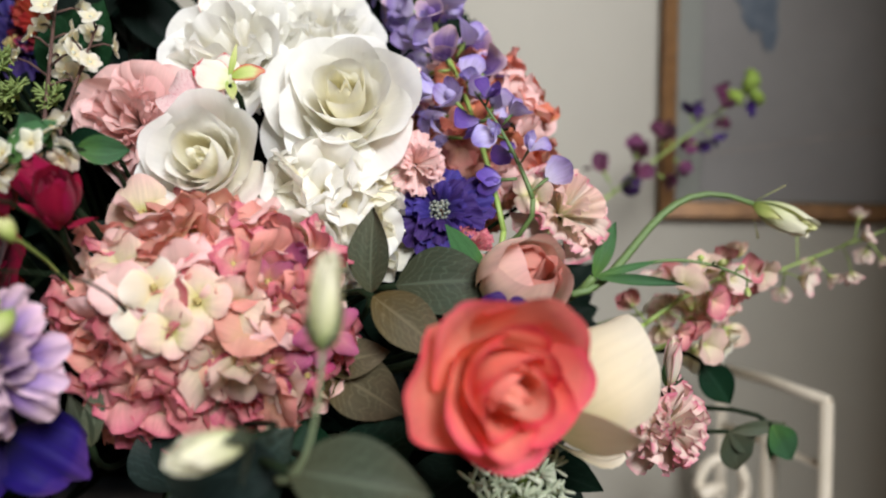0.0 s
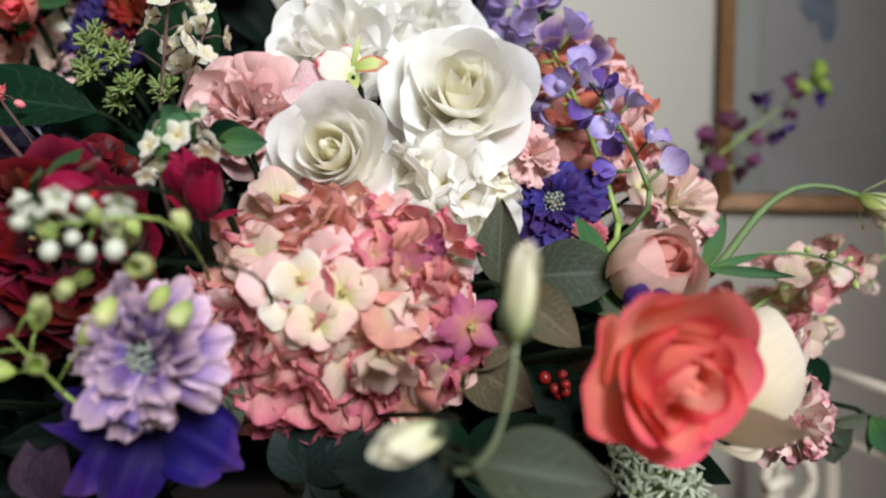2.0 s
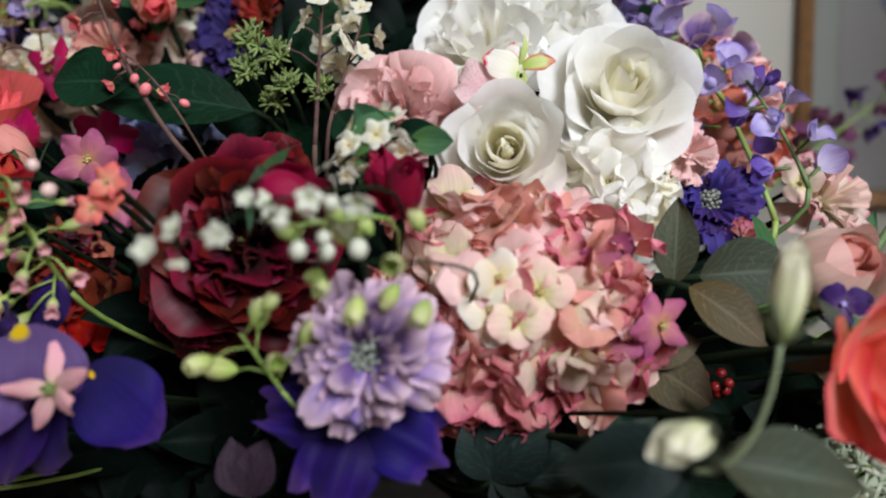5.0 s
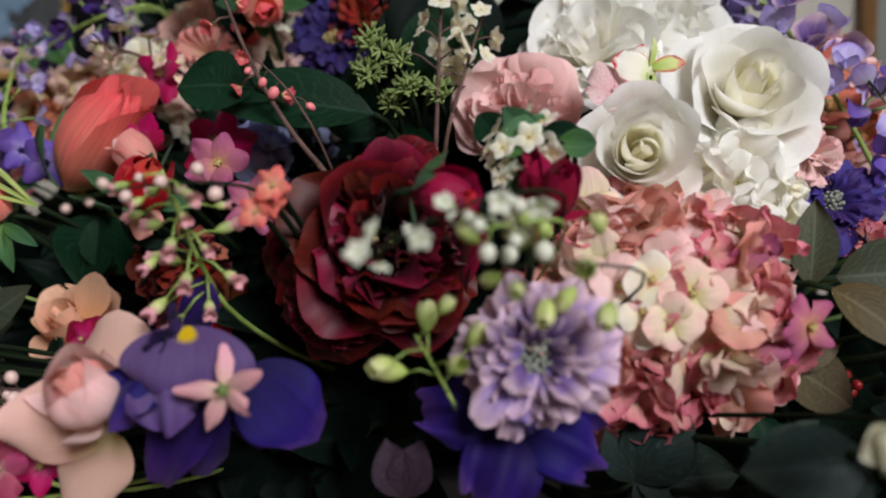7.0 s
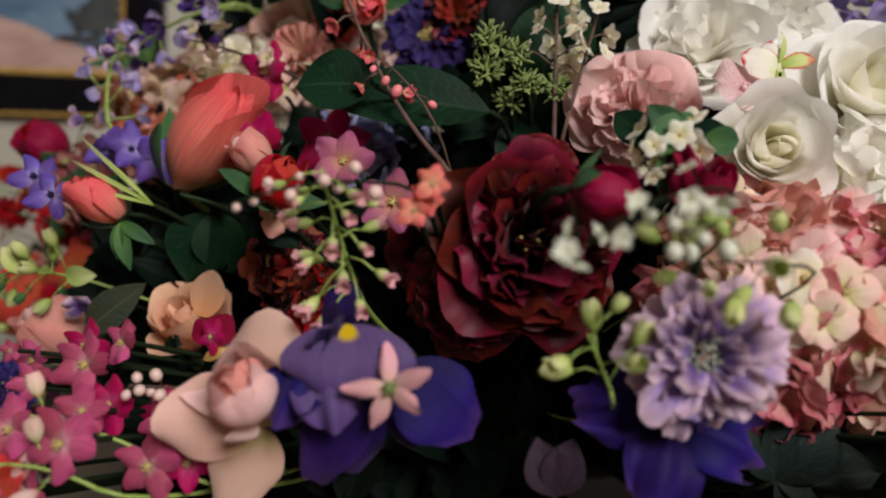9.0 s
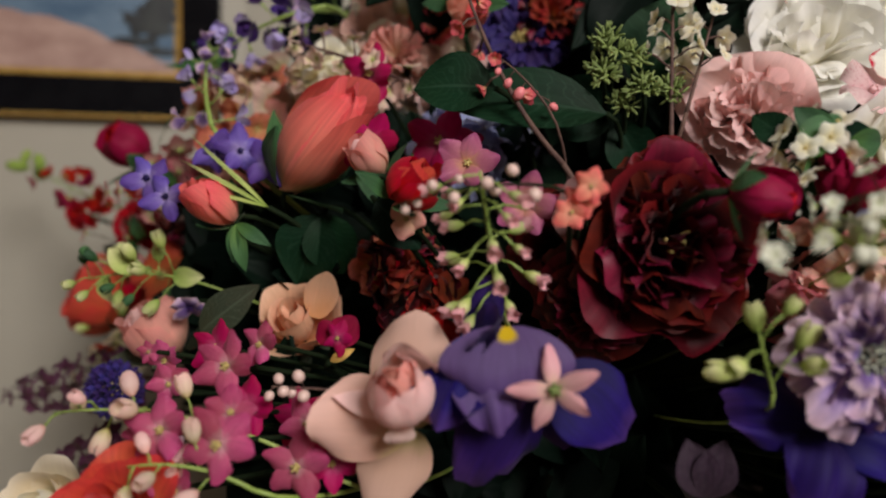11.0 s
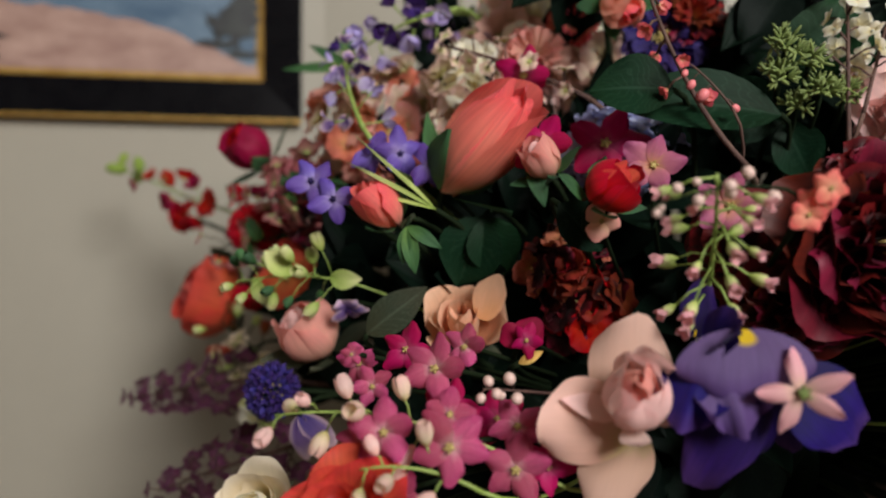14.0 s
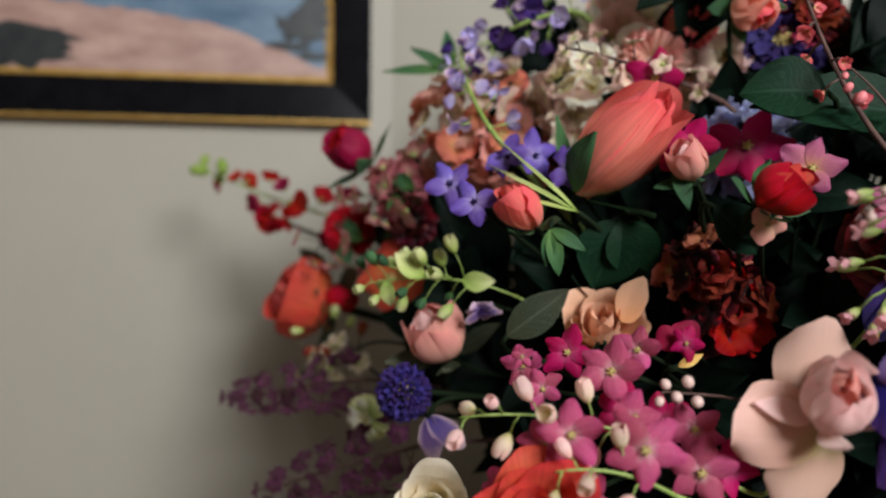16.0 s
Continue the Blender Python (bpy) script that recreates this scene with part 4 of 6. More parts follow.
for lo, hi in (((-2.6, -2.1, 0), (0.35, -2.0, 3.5)), ((1.55, -2.1, 0), (1.85, -2.0, 3.5)), ((0.35, -2.1, 0), (1.55, -2.0, 2.05)), ((0.35, -2.1, 3.2), (1.55, -2.0, 3.5))):
    cube = bmesh.ops.create_cube(bmw, size=1)["verts"]
    for v in cube:
        v.co = Vector((lo[i] + (v.co[i] + 0.5) * (hi[i] - lo[i]) for i in range(3)))
mew = bpy.data.meshes.new("wall_front")
bmw.to_mesh(mew)
bmw.free()
tagged(part("wall_front", mew, DARKWALL, None), "plain brown wall with a window opening", "wall", kind="structure")
structure("ceiling", (-2.7, -2.1, 3.4), (1.85, 1.3, 3.5), CEIL, "plain white painted ceiling of the room", "ceiling")


def picture(name, x0, x1, z0, z1, y, width, mat, slip, slip_mat, label):
    """A frame of four mitred bars, an inner slip of four bars and a backing board."""
    root = thing(name, Matrix.Translation(((x0 + x1) / 2, y, z0)), label, "picture")
    inv = root.matrix_basis.inverted()

    def bars(nm, a0, a1, b0, b1, w, ya, yb, m):
        for p in (((a0, b0), (a1, b0), (a1 - w, b0 + w), (a0 + w, b0 + w)), ((a1, b1), (a0, b1), (a0 + w, b1 - w), (a1 - w, b1 - w)),
                  ((a0, b1), (a0, b0), (a0 + w, b0 + w), (a0 + w, b1 - w)), ((a1, b0), (a1, b1), (a1 - w, b1 - w), (a1 - w, b0 + w))):
            bm = bmesh.new()
            f = [bm.verts.new(inv @ Vector((px, ya + (0.006 if k > 1 else 0), pz))) for k, (px, pz) in enumerate(p)]
            g = [bm.verts.new(inv @ Vector((px, yb, pz))) for px, pz in p]
            bm.faces.new(f)
            bm.faces.new(g[::-1])
            for k in range(4):
                bm.faces.new((f[(k + 1) % 4], f[k], g[k], g[(k + 1) % 4]))
            bmesh.ops.bevel(bm, geom=[e for e in bm.edges if all(v in f for v in e.verts)], offset=0.002, segments=2, affect="EDGES")
            me = bpy.data.meshes.new(nm)
            bm.to_mesh(me)
            bm.free()
            part(nm, me, m, root)

    bars("frame_bar", x0, x1, z0, z1, width, y, YW - 0.001, mat)
    bars("inner_slip", x0 + width, x1 - width, z0 + width, z1 - width, slip, y + 0.009, YW - 0.001, slip_mat)
    return root, inv


def flat(nm, root, inv, pts, y, mat, label="", n=1):
    """A flat painted shape in a picture."""
    me = bpy.data.meshes.new(nm)
    me.from_pydata([inv @ Vector((px, y, pz)) for px, pz in pts], [], [tuple(range(len(pts)))])
    return part(nm, me, mat, root, label=label)


def outline(x0, x1, z_fn, z_low, steps=26, rough=0.004, seed=3):
    rnd = random.Random(seed)
    top = [(x0 + (x1 - x0) * i / steps, z_fn(i / steps) + rnd.uniform(-rough, rough)) for i in range(steps + 1)]
    return top[::-1] + [(x0, z_low), (x1, z_low)]


def blob(cx, cz, rx, rz, seed, n=34, rough=0.25):
    rnd = random.Random(seed)
    return [(cx + rx * math.cos(-6.2832 * i / n) * (1 + rnd.uniform(-rough, rough)), cz + rz * math.sin(-6.2832 * i / n) * (1 + rnd.uniform(-rough, rough))) for i in range(n)][::-1]


SKY = plain_mat("painted_blue_sky", (0.035, 0.085, 0.15), (0.16, 0.24, 0.31), 7, 0.5, 0.15, stretch=(1, 1, 4))
SAND = plain_mat("painted_pink_sand", (0.28, 0.16, 0.13), (0.48, 0.32, 0.26), 14, 0.5, 0.2, stretch=(1, 1, 3))
BUSH = plain_mat("painted_dark_bush", (0.008, 0.010, 0.012), (0.028, 0.034, 0.03), 40, 0.5, 0.2)
WASH = plain_mat("painted_blue_grey_wash", (0.05, 0.07, 0.095), (0.12, 0.14, 0.16), 30, 0.7, 0.05)
INK = plain_mat("brown_ruled_line", (0.16, 0.14, 0.12), (0.24, 0.21, 0.18), 30, 0.7, 0.05)

# black and gold framed landscape
root, inv = picture("framed_landscape", -1.50, -0.836, 1.356, 1.86, 1.145, 0.060, BLACKFRAME, 0.014, GOLD, "landscape painting of sandy hills in a black and gold frame")
flat("sky", root, inv, [(-1.43, 1.425), (-0.905, 1.425), (-0.905, 1.79), (-1.43, 1.79)], 1.160, SKY, "blue grey painted sky and water")
flat("hill", root, inv, outline(-1.43, -0.905, lambda f: 1.56 - 0.115 * f ** 1.3 - 0.010 * math.sin(f * 7), 1.425), 1.1585, SAND, "pinkish sandy painted hill")
flat("bush", root, inv, blob(-1.37, 1.462, 0.085, 0.034, 4), 1.157, BUSH, "dark painted bushes")
for k, (cx, cz, rx, rz) in enumerate(((-0.945, 1.505, 0.045, 0.022), (-0.925, 1.535, 0.025, 0.03), (-0.965, 1.475, 0.03, 0.007), (-0.93, 1.46, 0.025, 0.006))):
    flat("tree", root, inv, blob(cx, cz, rx, rz, 8 + k, 26, 0.4), 1.1565 - 0.0004 * k, BUSH, "dark painted tree")

box("gilt_edge", (-0.332, -0.004, -0.004), (0.332, 0.024, 0.0), GOLD, root, 0.001, "thin worn gilt outer edge")
root.matrix_basis = CANT @ pose(0.80, -YW, 0) @ root.matrix_basis

# gilt framed print
root, inv = picture("framed_print", 0.338, 1.02, 1.233, 1.95, 1.145, 0.024, GILT, 0.003, BLACKFRAME, "pale print with a wide mount in an old gilt frame")
flat("mount", root, inv, [(0.364, 1.259), (0.994, 1.259), (0.994, 1.924), (0.364, 1.924)], 1.1605, MAT, "grey green mount")
flat("print", root, inv, [(0.403, 1.262), (0.96, 1.262), (0.96, 1.88), (0.403, 1.88)], 1.159, PAPER, "grey washed print paper")
flat("ruled_line", root, inv, [(0.405, 1.3293), (0.958, 1.4153), (0.958, 1.4193), (0.405, 1.3333)], 1.1580, INK, "thin brown ruled line")
flat("wash_mark", root, inv, blob(0.487, 1.575, 0.030, 0.050, 5, 30, 0.15), 1.1575, WASH, "blue grey painted figure")
flat("wash_mark", root, inv, blob(0.506, 1.53, 0.014, 0.035, 6, 30, 0.15), 1.1570, WASH, "blue grey painted figure")


def chair():
    """A chair with a cream-painted frame: back rail, posts, scroll arm, seat and legs."""
    root = thing("chair", Matrix.Translation((0.42, 0.95, 0.0)), "cream-painted wooden chair with turned scroll arm by the wall", "chair")
    inv = root.matrix_basis.inverted()

    def rod(nm, pts, r, sides=10):
        part(nm, tube([inv @ Vector(p) for p in pts], r, r, sides), CREAMPAINT, root)

    rod("back_post", [(0.449, 0.85, 0.0), (0.449, 0.85, 1.012)], 0.0075)
    rod("back_post", [(0.404, 1.05, 0.0), (0.404, 1.05, 1.012)], 0.0075)
    rod("top_rail", [(0.449, 0.848, 1.014), (0.427, 0.95, 1.017), (0.404, 1.052, 1.014)], 0.0065)
    rod("splat", [(0.430, 0.955, 0.42), (0.430, 0.955, 0.945)], 0.010)
    rod("cross_rail", [(0.449, 0.85, 0.45), (0.404, 1.05, 0.45)], 0.008)
    rod("splat_rail", [(0.449, 0.85, 0.935), (0.404, 1.05, 0.935)], 0.0045)
    ring = [(0.36 + 0.030 * math.cos(a), 0.93, 0.885 + 0.036 * math.sin(a)) for a in [k * 0.3 for k in range(24)]]
    rod("arm_scroll", ring, 0.007)
    rod("arm", [(0.36, 0.93, 0.885), (0.325, 0.91, 0.88)], 0.009)
    rod("arm_support", [(0.325, 0.92, 0.45), (0.33, 0.92, 0.86)], 0.008)
    box_me = box("seat", (-0.25, -0.11, 0.40), (0.03, 0.10, 0.46), PAPER, root, 0.012)
    for lx, ly in ((-0.23, -0.09), (-0.23, 0.08)):
        part("leg", tube([Vector((lx, ly, 0)), Vector((lx, ly, 0.41))], 0.011, 0.014, 8), CREAMPAINT, root)


chair()


def console():
    root = thing("console_table", Matrix.Translation((-0.3, 0.86, 0)), "dark polished wooden console table under the flowers", "table")
    box("tabletop", (-0.55, -0.2, 0.715), (0.55, 0.24, 0.75), WOOD, root, 0.006)
    box("apron", (-0.5, -0.16, 0.63), (0.5, 0.2, 0.714), WOOD, root, 0.003)
    for sx in (-0.48, 0.48):
        for sy in (-0.14, 0.18):
            part("leg", tube([Vector((sx, sy, 0)), Vector((sx, sy, 0.35)), Vector((sx, sy, 0.64))], 0.016, 0.026, 10), WOOD, root)


console()


def vase():
    root = thing("vase", Matrix.Translation((-0.3, 0.83, 0.75)), "dark glazed oval vase holding the flowers", "vase")
    prof = [(0.0, 0.0), (0.085, 0.0), (0.09, 0.012), (0.06, 0.03), (0.075, 0.06), (0.115, 0.12), (0.13, 0.19), (0.138, 0.215), (0.128, 0.212), (0.118, 0.18), (0.0, 0.14)]
    n = 40
    verts = [(2.2 * r * math.cos(6.2832 * k / n), r * math.sin(6.2832 * k / n), z) for r, z in prof for k in range(n)]
    faces = [(j * n + k, j * n + (k + 1) % n, (j + 1) * n + (k + 1) % n, (j + 1) * n + k) for j in range(len(prof) - 1) for k in range(n)]
    me = bpy.data.meshes.new("bowl")
    me.from_pydata(verts, [], faces)
    part("bowl", smooth(me), PORCELAIN, root)


vase()


def moss():
    bm = bmesh.new()
    bmesh.ops.create_icosphere(bm, subdivisions=4, radius=1)
    for v in bm.verts:
        n = noise.noise(v.co * 3) * 0.10 + noise.noise(v.co * 11) * 0.05
        v.co = Vector((v.co.x * CORE_R.x, v.co.y * CORE_R.y, v.co.z * CORE_R.z)) * (1 + n)
    me = bpy.data.meshes.new("moss_block")
    bm.to_mesh(me)
    bm.free()
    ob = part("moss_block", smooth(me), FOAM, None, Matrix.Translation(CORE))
    tagged(ob, "dark moss-covered foam block packed into the vase", "moss")


moss()

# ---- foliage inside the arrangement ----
# near-black filler leaves stand in for the shade in the gaps
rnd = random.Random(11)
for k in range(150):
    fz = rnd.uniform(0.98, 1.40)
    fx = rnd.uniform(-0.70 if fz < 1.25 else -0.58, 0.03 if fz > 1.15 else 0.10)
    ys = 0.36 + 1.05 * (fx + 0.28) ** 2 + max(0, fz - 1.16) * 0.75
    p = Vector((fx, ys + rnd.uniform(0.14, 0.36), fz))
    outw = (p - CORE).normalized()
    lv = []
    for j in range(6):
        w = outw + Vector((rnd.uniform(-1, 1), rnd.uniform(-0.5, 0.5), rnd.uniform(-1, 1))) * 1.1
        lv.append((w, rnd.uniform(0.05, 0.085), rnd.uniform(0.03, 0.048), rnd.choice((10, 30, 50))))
    leaf_spray(p, (rnd.uniform(-0.6, 0.6), -1, rnd.uniform(0, 0.8)), lv, LEAFSHADE, "cloth leaves on a wired stem, coloured shade-black, among the flowers", seed=k, group="filler foliage")

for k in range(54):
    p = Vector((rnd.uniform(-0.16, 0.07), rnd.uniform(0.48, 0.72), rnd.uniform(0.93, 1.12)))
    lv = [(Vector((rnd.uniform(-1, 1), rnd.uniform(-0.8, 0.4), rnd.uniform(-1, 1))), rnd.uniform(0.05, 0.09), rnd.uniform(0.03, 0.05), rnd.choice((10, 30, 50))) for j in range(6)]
    leaf_spray(p, (rnd.uniform(-0.6, 0.6), -1, rnd.uniform(0, 0.8)), lv, LEAFSHADE, "cloth leaves on a wired stem, coloured shade-black, low in the arrangement", seed=k, group="filler foliage")

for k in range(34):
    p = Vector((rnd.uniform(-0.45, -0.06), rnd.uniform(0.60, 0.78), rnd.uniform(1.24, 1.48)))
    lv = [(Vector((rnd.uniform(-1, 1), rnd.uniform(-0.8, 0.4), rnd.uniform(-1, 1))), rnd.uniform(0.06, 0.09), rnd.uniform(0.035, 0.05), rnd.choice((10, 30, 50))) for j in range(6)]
    leaf_spray(p, (rnd.uniform(-0.6, 0.6), -1, rnd.uniform(0, 0.8)), lv, LEAFSHADE, "cloth leaves on a wired stem, coloured shade-black, at the back", seed=k, group="filler foliage")

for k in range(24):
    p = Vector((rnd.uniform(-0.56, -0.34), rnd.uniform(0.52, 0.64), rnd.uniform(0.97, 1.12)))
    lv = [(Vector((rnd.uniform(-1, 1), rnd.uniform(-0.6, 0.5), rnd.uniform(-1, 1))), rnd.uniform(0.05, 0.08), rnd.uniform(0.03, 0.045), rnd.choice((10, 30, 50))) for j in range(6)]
    leaf_spray(p, (rnd.uniform(-0.6, 0.6), -1, rnd.uniform(0, 0.8)), lv, LEAFSHADE, "cloth leaves on a wired stem, coloured shade-black, behind the orchids", seed=k, group="filler foliage")

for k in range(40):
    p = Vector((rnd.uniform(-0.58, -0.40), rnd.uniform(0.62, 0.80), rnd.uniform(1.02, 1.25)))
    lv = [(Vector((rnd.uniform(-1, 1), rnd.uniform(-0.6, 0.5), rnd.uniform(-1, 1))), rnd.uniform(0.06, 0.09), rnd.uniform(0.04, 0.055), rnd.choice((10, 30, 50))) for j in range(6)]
    leaf_spray(p, (rnd.uniform(-0.6, 0.6), -1, rnd.uniform(0, 0.8)), lv, LEAFSHADE, "cloth leaves on a wired stem, coloured shade-black, behind the buds", seed=k, group="filler foliage")

STEMPALE = plain_mat("pale_green_stem", (0.16, 0.21, 0.11), (0.26, 0.31, 0.17), 60, 0.55)

# ---- white group ----
rose((-0.066, 0.480, 1.288), (0.02, -1, 0.30), 0.112, WHITE, IVORY, "large open white cloth rose with a yellow heart", spin=0.4, seed=3, openness=0.9)
rose((-0.145, 0.440, 1.243), (-0.08, -1, 0.12), 0.098, WHITE, IVORY, "round white cloth rose with a tight spiral heart", spin=1.2, seed=5, openness=0.35, rings=6)
full_peony((-0.160, 0.535, 1.332), (-0.15, -1, 0.45), 0.118, WHITE, WHITE, "full white cloth peony behind the roses", 16, 40, seed=8, stamens=False, wild=45)
full_peony((-0.098, 0.560, 1.355), (0.15, -1, 0.5), 0.112, WHITE, WHITE, "white cloth peony with loose petals", 14, 36, seed=9, stamens=False, wild=45)
hydrangea((-0.072, 0.470, 1.206), (0.1, -1, -0.25), 0.077, [WHITE, WHITE, IVORY], "white cloth hydrangea with green-tinged florets", 50, 0.050, seed=4)
freesia = leaf_spray((-0.136, 0.462, 1.292), (0.0, -1, 0.25), [((-0.85, -0.15, 0.5), 0.026, 0.022, 30), ((-0.3, 0.1, 1.0), 0.022, 0.020, 20)], REDTIP, "white and lime cloth freesia petals edged in red", "freesia_petal", group="", category="flower", ruffle=0.10)
leaf_spray((-0.134, 0.462, 1.297), (0.1, -1, 0.3), [((0.95, -0.15, 0.25), 0.022, 0.011, 35)], LIMERED, "", "freesia_petal", under=freesia, ruffle=0.08)
leaf_spray((-0.136, 0.463, 1.296), (0.4, -1, 0.1), [((0.25, -0.1, 1.0), 0.024, 0.004, 45), ((0.25, -0.1, -1.0), 0.014, 0.007, 30)], LIME, "", "freesia_leaf", under=freesia)
for q, r in (((-0.033, 0.515, 1.305), -0.9), ((-0.168, 0.545, 1.356), -0.4)):
    leaf_spray(q, (0, -1, 0.3), [((r, -0.1, 0.6), 0.024, 0.016, 25), ((-r, 0.0, 0.8), 0.020, 0.014, 25)], REDTIP, "small white cloth petals edged in red", "freesia_petal", group="", category="flower", ruffle=0.08)


# ---- pink group ----
full_peony((-0.219, 0.497, 1.276), (-0.25, -1, 0.12), 0.088, BLUSHPINK, BLUSHPINK, "pale pink ruffled cloth carnation", 11, 60, seed=12, stamens=False, wild=45, name="carnation", start=0.78, frill=2.6, openness=1.25)
orchid((-0.157, 0.462, 1.281), (0.1, -1, 0.6), 0.046, SPOT, "pale pink cloth lily petals with crimson specks", n=4, W=0.27, seed=6, name="spotted_lily", group="", lip=SPOT, lipsize=0.05, spin=0.6)
hydrangea((-0.138, 0.395, 1.153), (-0.05, -1, 0.05), 0.138, [HYDPINK, PEACH, HYDPINK, HYDCREAM, PEACH, BLUSHPINK], "dusty pink cloth hydrangea with cream florets", 130, 0.045, seed=21, flat=0.62, cap=0.5, squash=(1.12, 0.85))
hydrangea((-0.153, 0.405, 1.115), (0.05, -1, -0.15), 0.094, [HYDPINK, HYDPINK, PEACH], "deep dusty pink cloth hydrangea", 70, 0.050, seed=22)
for q, s, mt in (((-0.175, 0.400, 1.177), 0.046, HYDCREAM), ((-0.154, 0.385, 1.153), 0.040, IVORY), ((-0.140, 0.400, 1.178), 0.042, BLUSHPINK), ((-0.175, 0.430, 1.209), 0.045, HYDCREAM), ((-0.157, 0.440, 1.208), 0.040, HYDPINK), ((-0.150, 0.384, 1.170), 0.036, IVORY), ((-0.128, 0.386, 1.163), 0.038, HYDCREAM), ((-0.166, 0.388, 1.166), 0.037, BLUSHPINK), ((-0.140, 0.382, 1.148), 0.034, HYDCREAM)):
    orchid(q, (0, -1, 0.1), s, mt, "pale four-petalled cloth hydrangea floret", n=4, W=0.29, seed=int(s * 1e4), name="hydrangea_floret", group="pale florets in the hydrangea", lipsize=0.05)
ruffled((-0.122, 0.440, 1.193), (0.1, -1, 0.3), 0.058862, [HYDPINK, SALMON], "dusty rose pink cloth carnation", "carnation", 30, seed=13, profile="wide", ruffle=0.03, freq=5)
ruffled((-0.016, 0.490, 1.249), (0.4, -1, 0.2), 0.046166, [BLUSHPINK], "pale pink frilled cloth carnation with long stamens", "carnation", 26, seed=14)
ruffled((-0.037, 0.500, 1.227), (0.2, -1, 0.0), 0.035317, [PINKEDGE, WHITE], "white cloth carnation with pink edges", "carnation", 20, seed=15)
orchid((-0.094, 0.405, 1.128), (0.1, -1, -0.15), 0.047897, ORCHIDMAUVE, "mauve speckled cloth orchid with a yellow throat", seed=31, spin=0.3, W=0.17)
orchid((-0.096, 0.405, 1.172), (0.2, -1, 0.1), 0.038318, ORCHIDMAUVE, "mauve speckled cloth orchid with a yellow throat", seed=32, spin=1.0, W=0.17)
orchid((-0.061, 0.400, 1.145), (0.4, -1, -0.1), 0.041011, ORCHIDMAUVE, "rose pink cloth orchid with a pale throat", seed=33, spin=0.7, W=0.17)
orchid((-0.075, 0.410, 1.121), (0.3, -1, -0.3), 0.030701, ORCHID, "rose pink cloth orchid with a pale throat", seed=34, spin=0.2, W=0.17)
bud((-0.083, 0.410, 1.185), (0.5, -0.6, 0.5), 0.014, 0.026, ORCHIDMAUVE, ORCHIDMAUVE, "mauve cloth orchid bud", "orchid_bud", seed=5)

# ---- right side ----
spike((0.041, 0.500, 1.203), (-0.049, 0.630, 1.433), [WIST, WIST, WIST, WIST, LAV], "arching lavender cloth wisteria spike on a green stem", "wisteria_spike", 44, (0.048, 0.050), 0.026, (0.02, 0, 0.02), stem_mat=STEMLIME, seed=2, start=0.22)
spike((0.060, 0.495, 1.225), (0.020, 0.505, 1.298), [VIOLET, WIST], "loose violet cloth wisteria florets on a green stem", "wisteria_spike", 9, (0.040, 0.034), 0.018, (0.006, 0, 0.004), stem_mat=STEMFRESH, seed=21, r=0.0018)
hydrangea((0.040, 0.560, 1.289), (0.35, -1, 0.2), 0.11265, [PEACH, PEACH, BLUSHPINK, SALMON], "salmon pink cloth hydrangea behind the wisteria", 64, 0.046, seed=23)
scabiosa((-0.003, 0.500, 1.217), (0.05, -1, 0.25), 0.072596, BLUE, "violet blue frilled cloth scabious", seed=3, n=(14, 16, 17))
ruffled((0.094, 0.520, 1.222), (0.55, -0.8, 0.35), 0.080, [HYDCREAM, PINKEDGE, PINKEDGE], "cream cloth carnation with pink frilled edges", "carnation", 24, seed=17, ruffle=0.035, spread=92)
orchid((0.061, 0.510, 1.229), (0, -1, 0.3), 0.035, HYDCREAM, "loose cream cloth petal of a carnation", n=3, W=0.28, name="carnation_floret", group="", seed=2)
ruffled((0.019, 0.490, 1.191), (0.1, -1, 0.1), 0.034625, [HYDPINK], "small pink cloth carnation", "carnation", 22, seed=18)
bud((0.047, 0.435, 1.175), (0.45, -0.75, 0.35), 0.052, 0.060, HYDCREAM, PEACH, "pale peach closed cloth rose", seed=7)
rose((0.029, 0.325, 1.133), (0.40, -1, -0.20), 0.098, CORAL, CORALCORE, "large coral pink cloth rose with a pale heart", spin=0.9, seed=7, openness=0.45, rings=6)
bud((0.086, 0.405, 1.116), (0.75, 0.25, 0.45), 0.064, 0.074, CREAM, CREAM, "cream cloth rose seen from its side", "rose", seed=9, green=CREAM)
ruffled((0.152, 0.450, 1.081), (0.8, -0.6, -0.1), 0.063709, [PINKEDGE], "white cloth carnation with crimson pink edges", "carnation", 40, seed=19, ruffle=0.04, freq=6)
ruffled((0.126, 0.440, 1.076), (0.2, -0.6, -0.9), 0.038087, [PINKEDGE], "small white cloth carnation with pink edges", "carnation", 18, seed=20, ruffle=0.04, freq=6)
bud((0.142, 0.450, 1.124), (0.05, -0.2, 1), 0.010, 0.034, PINKEDGE, CREAM, "slim white cloth bud with a pink tip", "carnation_bud", seed=3)
bud((-0.045, 0.280, 1.174), (0.05, -0.12, 1), 0.0125, 0.040, BUDGREEN, BUDGREEN, "closed green-white cloth lisianthus bud", "lisianthus_bud", seed=4, green=STEMPALE, end=(-0.069, 0.310, 1.095), stem_mat=STEMPALE, r=0.0011)
bud((-0.085, 0.270, 1.119), (-0.75, -0.65, -0.15), 0.015943, 0.032316, BUDGREEN, BUDGREEN, "half-open cream cloth lisianthus bud", "lisianthus_bud", seed=6, green=LEAF, r=0.0014)
